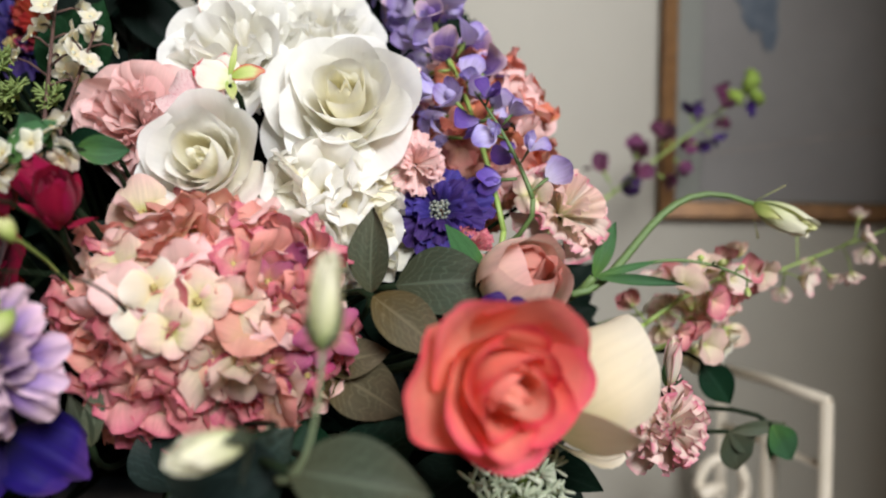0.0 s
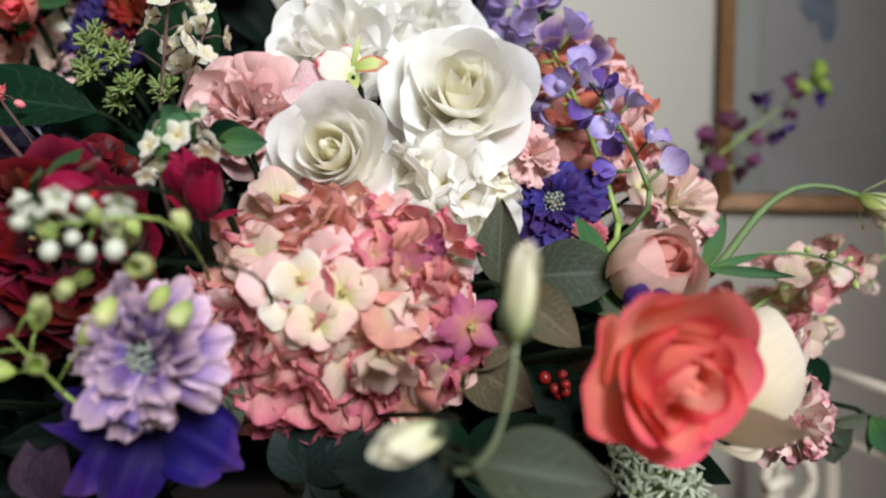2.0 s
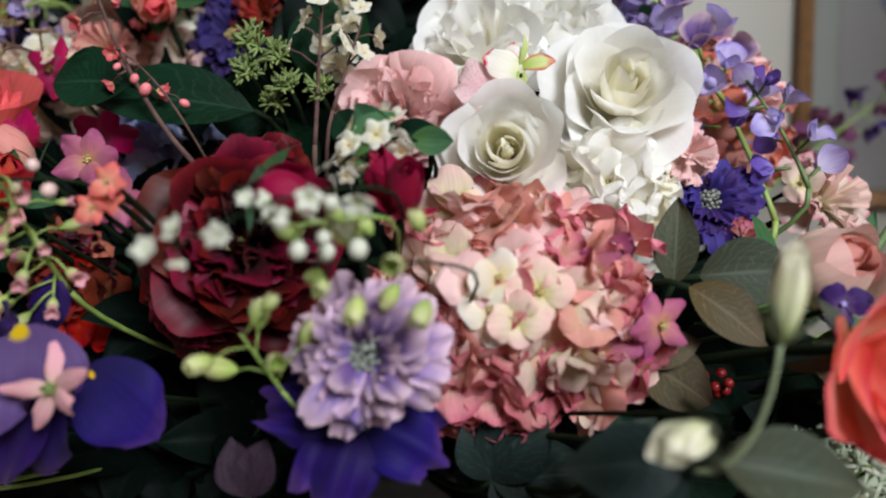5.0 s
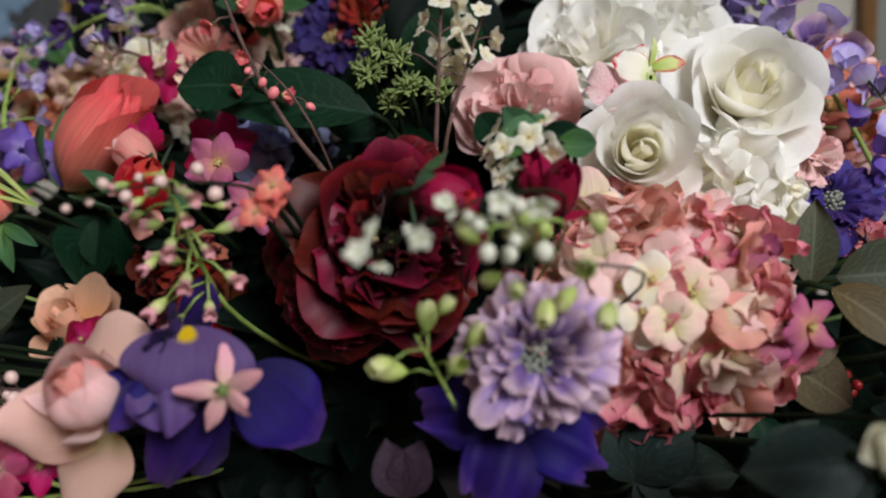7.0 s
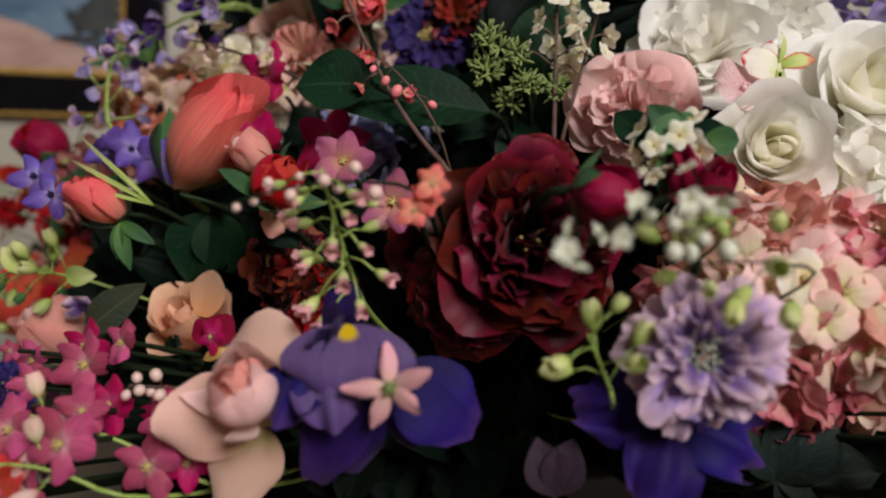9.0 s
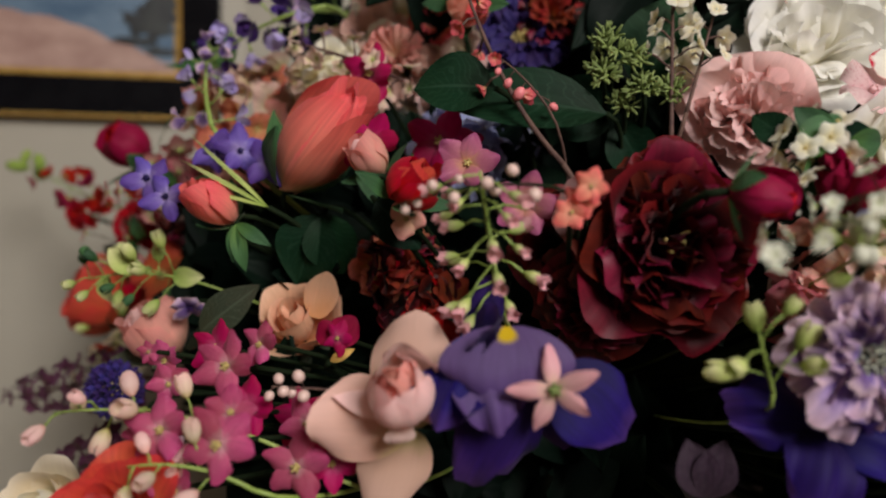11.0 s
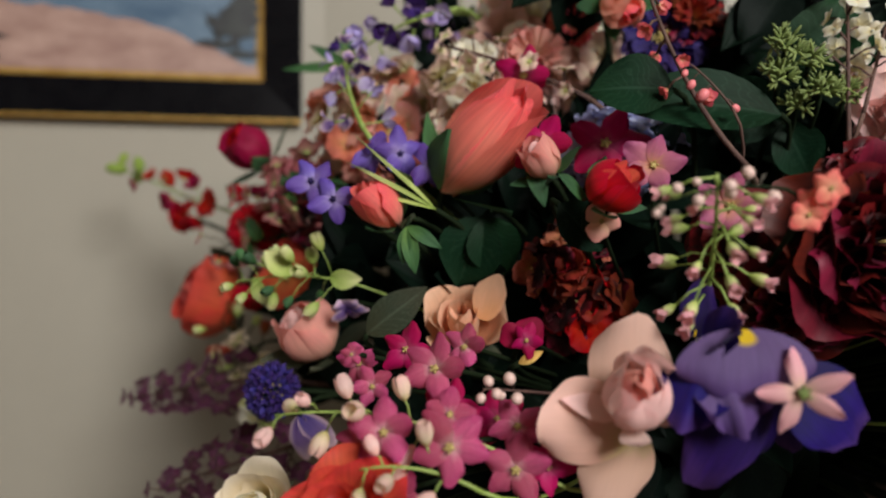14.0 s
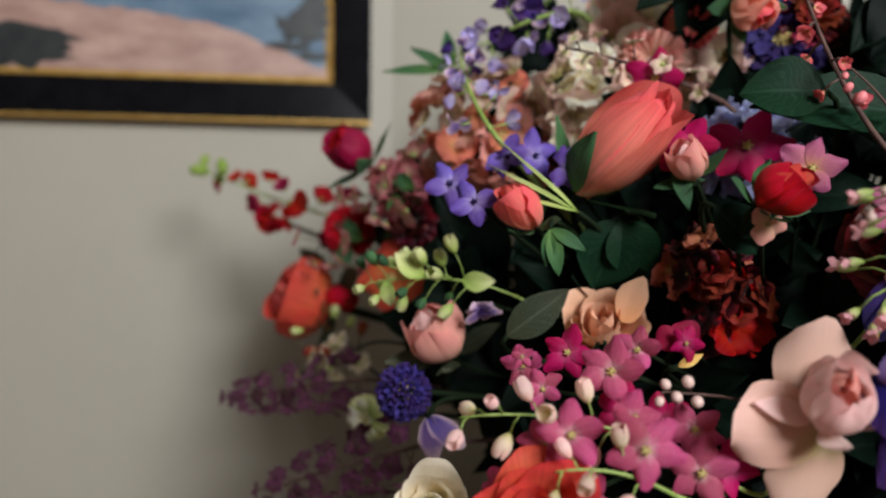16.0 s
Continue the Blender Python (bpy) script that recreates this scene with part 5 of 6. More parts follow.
bud((0.260, 0.560, 1.217), (0.85, -0.3, -0.42), 0.021929, 0.049121, BUDGREEN, LIME, "pale green cloth lisianthus bud on an arching stem", "lisianthus_bud", seed=8, end=(0.093, 0.530, 1.158), bend=0.085, r=0.0022, stem_mat=STEMFRESH, green=LIME)
orchid((0.034, 0.395, 1.158), (-0.2, -1, 0.3), 0.030, PURPLE, "small violet cloth petals against the peach rose", n=3, W=0.26, seed=3, group="loose wisteria florets", name="wisteria_floret", lip=WIST, spin=0.4)
leaf_spray((0.109, 0.530, 1.171), (0, -1, 0.2), [((0.35, 0, 0.9), 0.044, 0.013, 20), ((1, -0.1, -0.05), 0.066, 0.008, 15), ((0.9, 0, 0.25), 0.05, 0.006, 25)], LEAFFRESH, "narrow fresh green cloth leaves on a stem", r=0.003, stem_mat=STEMFRESH)
sprig((0.111, 0.540, 1.165), (0.232, 0.550, 1.168), None, "arching green stem with slim cloth buds", drop_bud, [LIME], "leafy_sprig", "foliage", (0, 0, 0.035), 5, 0.008, 0.008, 0.0018, STEMFRESH, seed=4, part_name="leaflet", start=0.6)
spike((0.204, 0.900, 1.252), (0.409, 0.960, 1.403), [PURPLE, LILAC], "dark purple cloth delphinium spike with green tip", n=22, size=(0.058, 0.030), spread=0.030, sag=(0, 0, 0.005), stem_mat=STEMLIME, seed=6, tip_mat=LIME)
spike((0.166, 0.600, 1.129), (0.261, 0.620, 1.178), [PINKEDGE, HYDCREAM, HYDPINK], "cream and pink cloth snapdragon spike", "snapdragon_spike", 24, (0.040, 0.034), 0.026, (0, 0, 0.01), snapfloret, STEMLIME, seed=7, droop=0.3, centre=LIME)
sprig((0.273, 0.660, 1.161), (0.446, 0.720, 1.216), None, "thin sprig of small pink and cream cloth bells", bellflower, [PINKEDGE, LIME], "bell_sprig", "flower", (0, 0, 0.0), 13, 0.035, 0.034, 0.0014, STEMLIME, seed=8, part_name="floret", droop=0.7)
spike((0.191, 0.620, 1.110), (0.247, 0.630, 1.134), [IVORY, HYDCREAM], "cream cloth blossom cluster", "blossom_spike", 9, (0.05, 0.04), 0.026, (0, 0, 0), snapfloret, STEMLIME, seed=9, centre=LIME)
leaf_spray((0.220, 0.620, 1.096), (0, -1, 0), [((0.55, 0, -0.75), 0.045, 0.030, 10)], LEAFDARK, "single dark green cloth leaf", stem_mat=STEM)
leaf_spray((0.237, 0.600, 1.042), (0.1, -1, 0.1), [((1, 0, 0.15), 0.05, 0.012, 10), ((0.3, 0, -1), 0.035, 0.03, 20), ((0.9, 0.1, -0.4), 0.028, 0.024, 20)], LEAF, "grey green cloth leaves at the edge")
leaf_spray((0.272, 0.600, 1.048), (0.1, -1, 0.1), [((0.5, 0, -0.8), 0.034, 0.026, 10), ((0, 0, -1), 0.03, 0.010, 10)], LEAFFRESH, "green cloth leaf at the end of a twig")
seed_umbel((0.042, 0.420, 1.046), (0.1, -0.6, 0.9), 0.055, "grey green cloth lace flower with white specks", 40, plain_mat("pale_seed", (0.22, 0.28, 0.16), (0.52, 0.54, 0.42), 60, 0.7, 0.4), "lace_flower", 3, 0.007)
# leaves round the coral rose
leaf_spray((-0.028, 0.440, 1.169), (0.1, -1, 0.25), [((0.95, -0.1, 0.10), 0.060593, 0.040857, 18)], LEAF, "broad grey-green cloth rose leaf")
leaf_spray((-0.043, 0.440, 1.164), (-0.3, -1, 0.15), [((0.0, -0.1, 1.0), 0.051937, 0.027007, 15)], LEAF, "upright grey-green cloth rose leaf")
leaf_spray((-0.040, 0.420, 1.164), (-0.2, -1, 0.55), [((0.8, -0.25, -0.55), 0.054592, 0.030439, 25)], LEAFBROWN, "brownish green cloth rose leaf with a curled edge")
leaf_spray((-0.068, 0.430, 1.121), (0.0, -1, 0.4), [((0.9, -0.2, -0.45), 0.054168, 0.037241, 35), ((0.7, -0.2, 0.25), 0.040626, 0.023699, 35)], LEAFBROWN, "brown dried-looking cloth leaf")
leaf_spray((-0.062, 0.300, 1.102), (0.05, -1, 0.55), [((1.0, -0.1, -0.12), 0.059631, 0.035779, 15)], LEAF, "large grey-green cloth rose leaf with a shadow across it")
leaf_spray((-0.069, 0.320, 1.096), (-0.1, -1, 0.3), [((-0.95, 0.0, -0.1), 0.054592, 0.035548, 20), ((-0.6, 0.0, -0.6), 0.050783, 0.027931, 20)], LEAFTEAL, "dusty grey-green cloth eucalyptus leaves")
leaf_spray((-0.151, 0.410, 1.053), (0.0, -1, 0.35), [((0.5, -0.1, 0.9), 0.054938, 0.042011, 30), ((-0.2, -0.1, 0.7), 0.042011, 0.032316, 30), ((1, 0, 0.1), 0.061401, 0.042011, 20), ((0.6, 0, -0.6), 0.054938, 0.03878, 20)], LEAFTEAL, "dusty blue-green cloth eucalyptus leaves")
leaf_spray((-0.105, 0.360, 1.069), (0.1, -1, 0.3), [((0.7, -0.1, 0.75), 0.048398, 0.031316, 20), ((0.2, 0, -1), 0.042704, 0.025622, 20)], LEAFTEAL, "grey-green cloth leaf beside the buds")
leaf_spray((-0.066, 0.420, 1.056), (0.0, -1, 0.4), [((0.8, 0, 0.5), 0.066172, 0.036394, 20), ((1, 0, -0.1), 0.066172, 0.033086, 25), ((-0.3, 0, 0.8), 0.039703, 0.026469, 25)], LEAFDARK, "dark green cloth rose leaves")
sprig((-0.012, 0.500, 1.085), (0.004, 0.480, 1.093), None, "small cluster of shiny red berries", ball(1.0, 10, 8), [BERRYRED], "berry_cluster", "berries", n=8, reach=0.010, size=0.0085, seed=3)
for q in ((0.060, 0.47, 1.094), (0.069, 0.47, 1.110), (0.054, 0.47, 1.126)):
    leaf_spray(q, (0.1, -1, 0.4), [((0.9, -0.1, 0.3), 0.06, 0.012, 15), ((0.8, -0.1, -0.5), 0.065, 0.010, 25), ((0.5, 0, -0.9), 0.06, 0.008, 25)], LEAF, "thin grassy grey-green cloth leaves", group="grassy leaves")

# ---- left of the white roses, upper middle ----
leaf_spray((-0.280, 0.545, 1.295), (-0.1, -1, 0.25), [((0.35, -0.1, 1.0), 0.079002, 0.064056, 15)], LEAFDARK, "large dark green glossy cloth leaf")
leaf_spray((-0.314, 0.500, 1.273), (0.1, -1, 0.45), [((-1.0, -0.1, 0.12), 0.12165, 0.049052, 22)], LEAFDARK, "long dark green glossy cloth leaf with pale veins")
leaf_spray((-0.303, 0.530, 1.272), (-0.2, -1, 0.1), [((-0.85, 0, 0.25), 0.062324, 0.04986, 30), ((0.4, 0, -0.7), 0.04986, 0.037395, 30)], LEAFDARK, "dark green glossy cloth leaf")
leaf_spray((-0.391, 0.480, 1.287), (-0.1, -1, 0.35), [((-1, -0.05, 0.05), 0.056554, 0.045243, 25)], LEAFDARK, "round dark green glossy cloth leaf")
for q, dd, sd in (((-0.313, 0.500, 1.316), 0.038, 1), ((-0.297, 0.500, 1.306), 0.036, 2), ((-0.289, 0.500, 1.287), 0.034, 3), ((-0.317, 0.500, 1.298), 0.030, 4), ((-0.269, 0.510, 1.285), 0.034, 5), ((-0.301, 0.510, 1.279), 0.026, 6)):
    seed_umbel(q, (-0.3, -0.8, 0.5), dd * 0.5, "lime green tufted seed head", 7, SEED, "seed_head", sd, 0.0065)
sprig((-0.271, 0.495, 1.250), (-0.269, 0.510, 1.369), None, "brown twig with small white cloth blossoms", starlet, [IVORY, WHITEBUD], "blossom_twig", "flower", (0, 0, 0), 12, 0.024, 0.024, 0.0018, TWIG, seed=5, part_name="blossom", start=0.35)
sprig((-0.260, 0.500, 1.274), (-0.241, 0.510, 1.341), None, "sprig of small white cloth blossoms", starlet, [IVORY, WHITEBUD], "blossom_twig", "flower", (0, 0, 0), 8, 0.02, 0.022, 0.0015, TWIG, seed=6, part_name="blossom", start=0.2)
sprig((-0.346, 0.470, 1.236), (-0.416, 0.470, 1.364), None, "brown twig with small coral pink cloth blossoms", bellflower, [CORALPINK, STAMEN], "blossom_twig", "flower", (-0.008, 0, -0.02), 7, 0.020, 0.020, 0.0020, TWIG, seed=7, part_name="blossom", droop=0.9, start=0.38)
sprig((-0.357, 0.465, 1.272), (-0.389, 0.465, 1.304), None, "short twig with closed pink cloth buds", ball(1.0, 8, 6, 1.3), [PINKBUD], "bud_twig", "flower", (0, 0, 0.006), 4, 0.014, 0.0070, 0.0009, TWIG, seed=8, part_name="bud", droop=1.2)
hydrangea((-0.424, 0.640, 1.348), (-0.1, -1, 0.3), 0.14004, [HYDCREAM, IVORY, BLUSHPINK], "cream and blush cloth hydrangea set far back", 44, 0.05, seed=26)
scabiosa((-0.368, 0.630, 1.360), (0, -1, 0.3), 0.083715, NIGHT, "dark violet frilled cloth flower", seed=6, centre=STAMEN)
bud((-0.412, 0.570, 1.367), (0.3, -0.7, -0.4), 0.035702, 0.040165, CORALCORE, CORAL, "coral orange closed cloth bud", seed=12)
ruffled((-0.445, 0.620, 1.375), (0, -1, 0.2), 0.048475, [CORAL], "coral cloth flower set far back", "carnation", 20, seed=31)
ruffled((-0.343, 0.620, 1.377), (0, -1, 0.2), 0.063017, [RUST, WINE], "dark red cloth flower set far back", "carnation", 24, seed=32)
hydrangea((-0.411, 0.550, 1.254), (0, -1, 0.1), 0.07325, [PALEBLUE], "pale blue cloth hydrangea deep in the arrangement", 30, 0.04, seed=27)
ruffled((-0.481, 0.620, 1.345), (-0.2, -1, 0.2), 0.072712, [PEACH, BLUSH], "peach cloth flower set far back", "carnation", 22, seed=33)

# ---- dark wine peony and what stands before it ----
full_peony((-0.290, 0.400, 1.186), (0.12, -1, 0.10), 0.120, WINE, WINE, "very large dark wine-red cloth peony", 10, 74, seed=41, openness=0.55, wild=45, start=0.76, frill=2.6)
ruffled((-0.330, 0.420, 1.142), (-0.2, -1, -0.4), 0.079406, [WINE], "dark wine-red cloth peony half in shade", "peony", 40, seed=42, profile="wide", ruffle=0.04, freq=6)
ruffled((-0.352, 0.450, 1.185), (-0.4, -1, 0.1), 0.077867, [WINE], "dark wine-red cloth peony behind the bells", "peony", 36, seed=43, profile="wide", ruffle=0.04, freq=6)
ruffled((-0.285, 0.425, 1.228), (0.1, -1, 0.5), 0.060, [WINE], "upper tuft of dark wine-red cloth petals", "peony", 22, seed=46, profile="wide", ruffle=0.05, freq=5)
bud((-0.258, 0.355, 1.212), (0.95, -0.3, -0.15), 0.025276, 0.033701, FUCHSIA, RED, "wine-red cloth tulip bud with green base", "tulip_bud", seed=14)
bud((-0.199, 0.378, 1.215), (0.2, -0.6, 0.8), 0.020, 0.034, FUCHSIA, FUCHSIA, "crimson cloth blossom with folded petals", "crimson_blossom", seed=44, green=FUCHSIA)
bud((-0.209, 0.388, 1.222), (-0.5, -0.6, 0.6), 0.022, 0.036, FUCHSIA, FUCHSIA, "crimson cloth blossom with folded petals", "crimson_blossom", seed=45, green=FUCHSIA)
sprig((-0.196, 0.400, 1.243), (-0.235, 0.385, 1.228), None, "sprig of small white cloth blossoms with green leaves", starlet, [IVORY, STAMEN], "blossom_sprig", "flower", (0, 0, 0.012), 9, 0.014, 0.020, 0.0014, STEM, seed=9, part_name="blossom", leaves=4)
sprig((-0.200, 0.410, 1.249), (-0.232, 0.400, 1.235), None, "sprig of small white cloth blossoms with green leaves", starlet, [IVORY, STAMEN], "blossom_sprig", "flower", (0, 0, 0.006), 10, 0.014, 0.022, 0.0014, STEM, seed=10, part_name="blossom", leaves=2, leaf_mat=LEAFDARK)
sprig((-0.208, 0.330, 1.214), (-0.287, 0.270, 1.182), None, "sprig of white cloth buds and small blossoms", starlet, [WHITEBUD, LIME], "bud_sprig", "flower", (0, 0, 0.016), 12, 0.013, 0.014, 0.0009, STEM, seed=11, part_name="bud")
sprig((-0.210, 0.320, 1.201), (-0.242, 0.300, 1.196), None, "sprig of round white buds", ball(1.0, 10, 8, 1.1), [WHITEBUD], "bud_sprig", "flower", (0, 0, 0.0), 7, 0.018, 0.0085, 0.0009, STEMLIME, seed=12, part_name="bud", droop=0.5)
sprig((-0.171, 0.330, 1.179), (-0.232, 0.305, 1.180), None, "sprig of lime green cloth buds", drop_bud, [LIME], "bud_sprig", "flower", (0, 0, 0.004), 10, 0.022, 0.0125, 0.0008, STEM, seed=13, part_name="bud")
sprig((-0.255, 0.345, 1.117), (-0.269, 0.325, 1.147), None, "sprig of lime green cloth buds", drop_bud, [LIME], "bud_sprig", "flower", (0, 0, 0), 6, 0.022, 0.0140, 0.0011, STEMLIME, seed=14, part_name="bud")
bud((-0.222, 0.330, 1.197), (-0.3, -0.4, 0.8), 0.013, 0.022, BUDGREEN, PALEBLUE, "pale green cloth bud with a white tip", "small_bud", seed=15, green=LIME)
scabiosa((-0.214, 0.335, 1.137), (-0.12, -1, 0.10), 0.079637, LAV, "large lavender frilled cloth scabious with teal centre", seed=9)
iris((-0.221, 0.370, 1.098), (0.1, -1, 0.55), 0.093948, [IRIS], IRIS, "deep violet cloth iris with a yellow flash", 4, angles=(-0.5, -1.9, 3.0))
leaf_spray((-0.279, 0.370, 1.055), (0, -1, 0.2), [((-0.3, 0, 1), 0.032162, 0.023391, 10), ((0.3, 0, 0.9), 0.032162, 0.023391, 10)], LEAFPLUM, "dull purple cloth leaves with fine pale veins")
leaf_spray((-0.191, 0.400, 1.081), (0, -1, 0.2), [((0.1, 0, 1), 0.034702, 0.012619, 10), ((-0.4, 0, 0.9), 0.031547, 0.014196, 10)], LEAF, "pale grey-green cloth leaves under the hydrangea")

# ---- lower middle ----
iris_low = iris((-0.397, 0.365, 1.124), (-0.05, -0.75, 0.9), 0.082561, [IRISPALE, IRIS, IRIS], IRIS, "violet cloth iris with a mauve yellow-marked fall", 6, angles=(-1.3, -2.0, -0.35))
leaf_spray((-0.358, 0.360, 1.122), (0.1, -1, 0.3), [((0.8, -0.2, -0.70), 0.052668, 0.045551, 35), ((0.15, -0.1, -1), 0.042704, 0.034163, 30)], IRIS, "", "iris_petal", ruffle=0.10, under=iris_low)
leaf_spray((-0.384, 0.348, 1.146), (0, -1, 0.6), [((0.03, -0.35, -1.0), 0.040, 0.068, 30)], IRISPALE, "", "iris_petal", ruffle=0.09, under=iris_low)
leaf_spray((-0.374, 0.355, 1.123), (-0.2, -1, 0.2), [((-0.55, -0.1, -1.0), 0.071173, 0.03701, 30), ((-0.25, 0.1, -1.0), 0.065479, 0.034163, 30)], IRIS, "", "iris_petal", ruffle=0.10, under=iris_low)
leaf_spray((-0.397, 0.390, 1.135), (0.1, -1, 0.1), [((0.15, 0, 1), 0.033855, 0.021544, 10)], IRIS, "", "iris_petal", under=iris_low)
orchid((-0.361, 0.335, 1.118), (0.05, -1, 0.15), 0.046, STAR, "pink five-petalled cloth star flower", SEED, seed=51, W=0.10, group="", name="star_flower", spin=0.5, lipsize=0.06)
magnolia = bud((-0.436, 0.345, 1.112), (-0.05, -0.80, 0.65), 0.036, 0.046, BLUSHPINK, PEACH, "pale pink cloth rosebud with broad blush magnolia petals", "magnolia", seed=11, green=BLUSHPINK)
leaf_spray((-0.434, 0.366, 1.088), (0, -1, 0.05), [((-0.97, -0.28, 0.20), 0.054091, 0.04532, -14), ((-0.35, 0.16, -1.0), 0.048244, 0.039472, -14), ((0.05, 0.05, 1.0), 0.062, 0.046, -14)], BLUSH, "", "magnolia_petal", ruffle=0.03, under=magnolia, cup=0.5)
apricot = rose((-0.533, 0.505, 1.124), (-0.05, -0.75, 0.75), 0.086, APRICOT, APRICOT, "apricot cloth rose with loose petals", seed=45, rings=5, openness=0.5)
leaf_spray((-0.517, 0.500, 1.127), (0.3, -1, 0), [((0.25, -0.1, 1), 0.037279, 0.02433, -25)], APRICOT, "", "rose_petal", under=apricot)
leaf_spray((-0.493, 0.450, 1.117), (0, -1, 0), [((0.6, 0, 0.8), 0.023006, 0.021236, 10), ((-0.4, 0, 0.7), 0.017697, 0.017697, 10)], FUCHSIA, "dark crimson cloth petals", "crimson_petal", group="")
sprig((-0.388, 0.400, 1.157), (-0.398, 0.350, 1.223), None, "sprig of pink fuchsia-like cloth bells", hanging_bell, [STAR, LIME], "bell_sprig", "flower", (0, -0.01, 0), 20, 0.026, 0.014, 0.0016, STEMLIME, seed=16, part_name="floret", droop=0.8)
sprig((-0.361, 0.360, 1.216), (-0.436, 0.330, 1.205), None, "thin branch with round blush berries", ball(1.0, 10, 8, 1.05), [BERRY], "berry_branch", "berries", (0, 0, 0.010), 9, 0.009, 0.0066, 0.0010, STEM, seed=17)
for q, sd in (((-0.343, 0.352, 1.216), 1), ((-0.352, 0.355, 1.203), 2), ((-0.347, 0.360, 1.209), 3)):
    orchid(q, (0, -1, 0.1), 0.020, BUDCORAL, "small coral orange cloth blossom", seed=sd, W=0.2, group="small coral blossoms", name="coral_blossom")
hydrangea((-0.455, 0.500, 1.166), (0, -1, 0.1), 0.049052, [RUST, SALMON, WINE], "rust orange cloth hydrangea", 18, 0.034, seed=28)
hydrangea((-0.445, 0.500, 1.134), (0, -1, -0.2), 0.051014, [RED, WINE, RUST], "red cloth hydrangea in shade", 22, 0.036, seed=29)
orchid((-0.371, 0.420, 1.208), (0, -1, 0.2), 0.043012, ORCHIDMAUVE, "mauve speckled cloth orchid", seed=55, W=0.17)
orchid((-0.408, 0.460, 1.235), (0, -1, 0.1), 0.043396, ORCHIDMAUVE, "pink cloth orchid deep in the arrangement", seed=56, W=0.18)
orchid((-0.489, 0.560, 1.312), (-0.2, -1, 0.1), 0.052629, ORCHIDRED, "magenta cloth blossom set far back", seed=57, W=0.17)
orchid((-0.430, 0.520, 1.255), (-0.2, -1, 0.1), 0.06117, ORCHIDRED, "crimson cloth blossom in shade", seed=58, W=0.17)
bud((-0.518, 0.520, 1.259), (0.80, -0.40, 0.95), 0.058, 0.104, BUDCORAL, BUDCORAL, "large coral pink half-closed cloth rose bud", seed=21)
leaf_spray((-0.487, 0.500, 1.243), (0.2, -1, 0.1), [((0.35, -0.1, -0.9), 0.037279, 0.014127, 15)], LEAFFRESH, "green sepal leaf under the rose bud")
bud((-0.593, 0.500, 1.210), (-0.45, -0.6, 0.55), 0.030, 0.047, BUDCORAL, BUDCORAL, "coral red closed cloth tulip bud", "tulip_bud", seed=22, green=LEAFFRESH, bend=0.2)
bud((-0.439, 0.420, 1.221), (0.5, -0.6, 0.5), 0.033086, 0.036394, RED, REDORANGE, "red cloth poppy bud", "poppy_bud", seed=23)
orchid((-0.444, 0.430, 1.199), (0, -1, 0), 0.027084, PEACH, "peach orange cloth petals", seed=59, n=3, W=0.28, group="", name="peach_blossom")
for q, s in (((-0.645, 0.510, 1.226), 1), ((-0.627, 0.500, 1.213), 2), ((-0.583, 0.530, 1.249), 3), ((-0.559, 0.520, 1.240), 4), ((-0.605, 0.540, 1.250), 5)):
    orchid(q, (-0.5 + 0.3 * s, -1, 0.5 - 0.2 * s), 0.040, VIOLET, "violet cloth freesia blossom", seed=60 + s, n=4 + s % 2, W=0.17, group="violet freesias", name="freesia", spin=s, lip=NIGHT, lipsize=0.05)
leaf_spray((-0.552, 0.500, 1.206), (0, -1, 0.3), [((-0.9, -0.1, 0.5), 0.075, 0.0035, 20), ((-0.8, -0.1, 0.75), 0.08, 0.003, 20), ((-0.95, -0.1, 0.25), 0.06, 0.003, 30), ((-0.5, -0.1, 0.5), 0.05, 0.003, 30)], LIME, "bright green grassy cloth blades", group="grassy leaves")
leaf_spray((-0.572, 0.490, 1.194), (0, -1, 0.3), [((0.2, -0.1, -1), 0.035, 0.012, 20), ((0.7, -0.1, -0.4), 0.03, 0.010, 20), ((-0.1, -0.1, -0.9), 0.028, 0.010, 30)], LEAFFRESH, "green sepals under the tulip bud")
leaf_spray((-0.602, 0.500, 1.115), (0.1, -1, 0.2), [((0.8, -0.1, 0.65), 0.0569, 0.027469, 15)], LEAF, "olive green cloth leaf")
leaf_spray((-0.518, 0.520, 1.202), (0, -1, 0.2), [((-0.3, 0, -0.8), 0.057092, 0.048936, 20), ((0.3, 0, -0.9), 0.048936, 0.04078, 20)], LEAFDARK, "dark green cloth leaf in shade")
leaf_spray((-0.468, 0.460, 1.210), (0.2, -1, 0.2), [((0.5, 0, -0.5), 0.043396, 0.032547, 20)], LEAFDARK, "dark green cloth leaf")

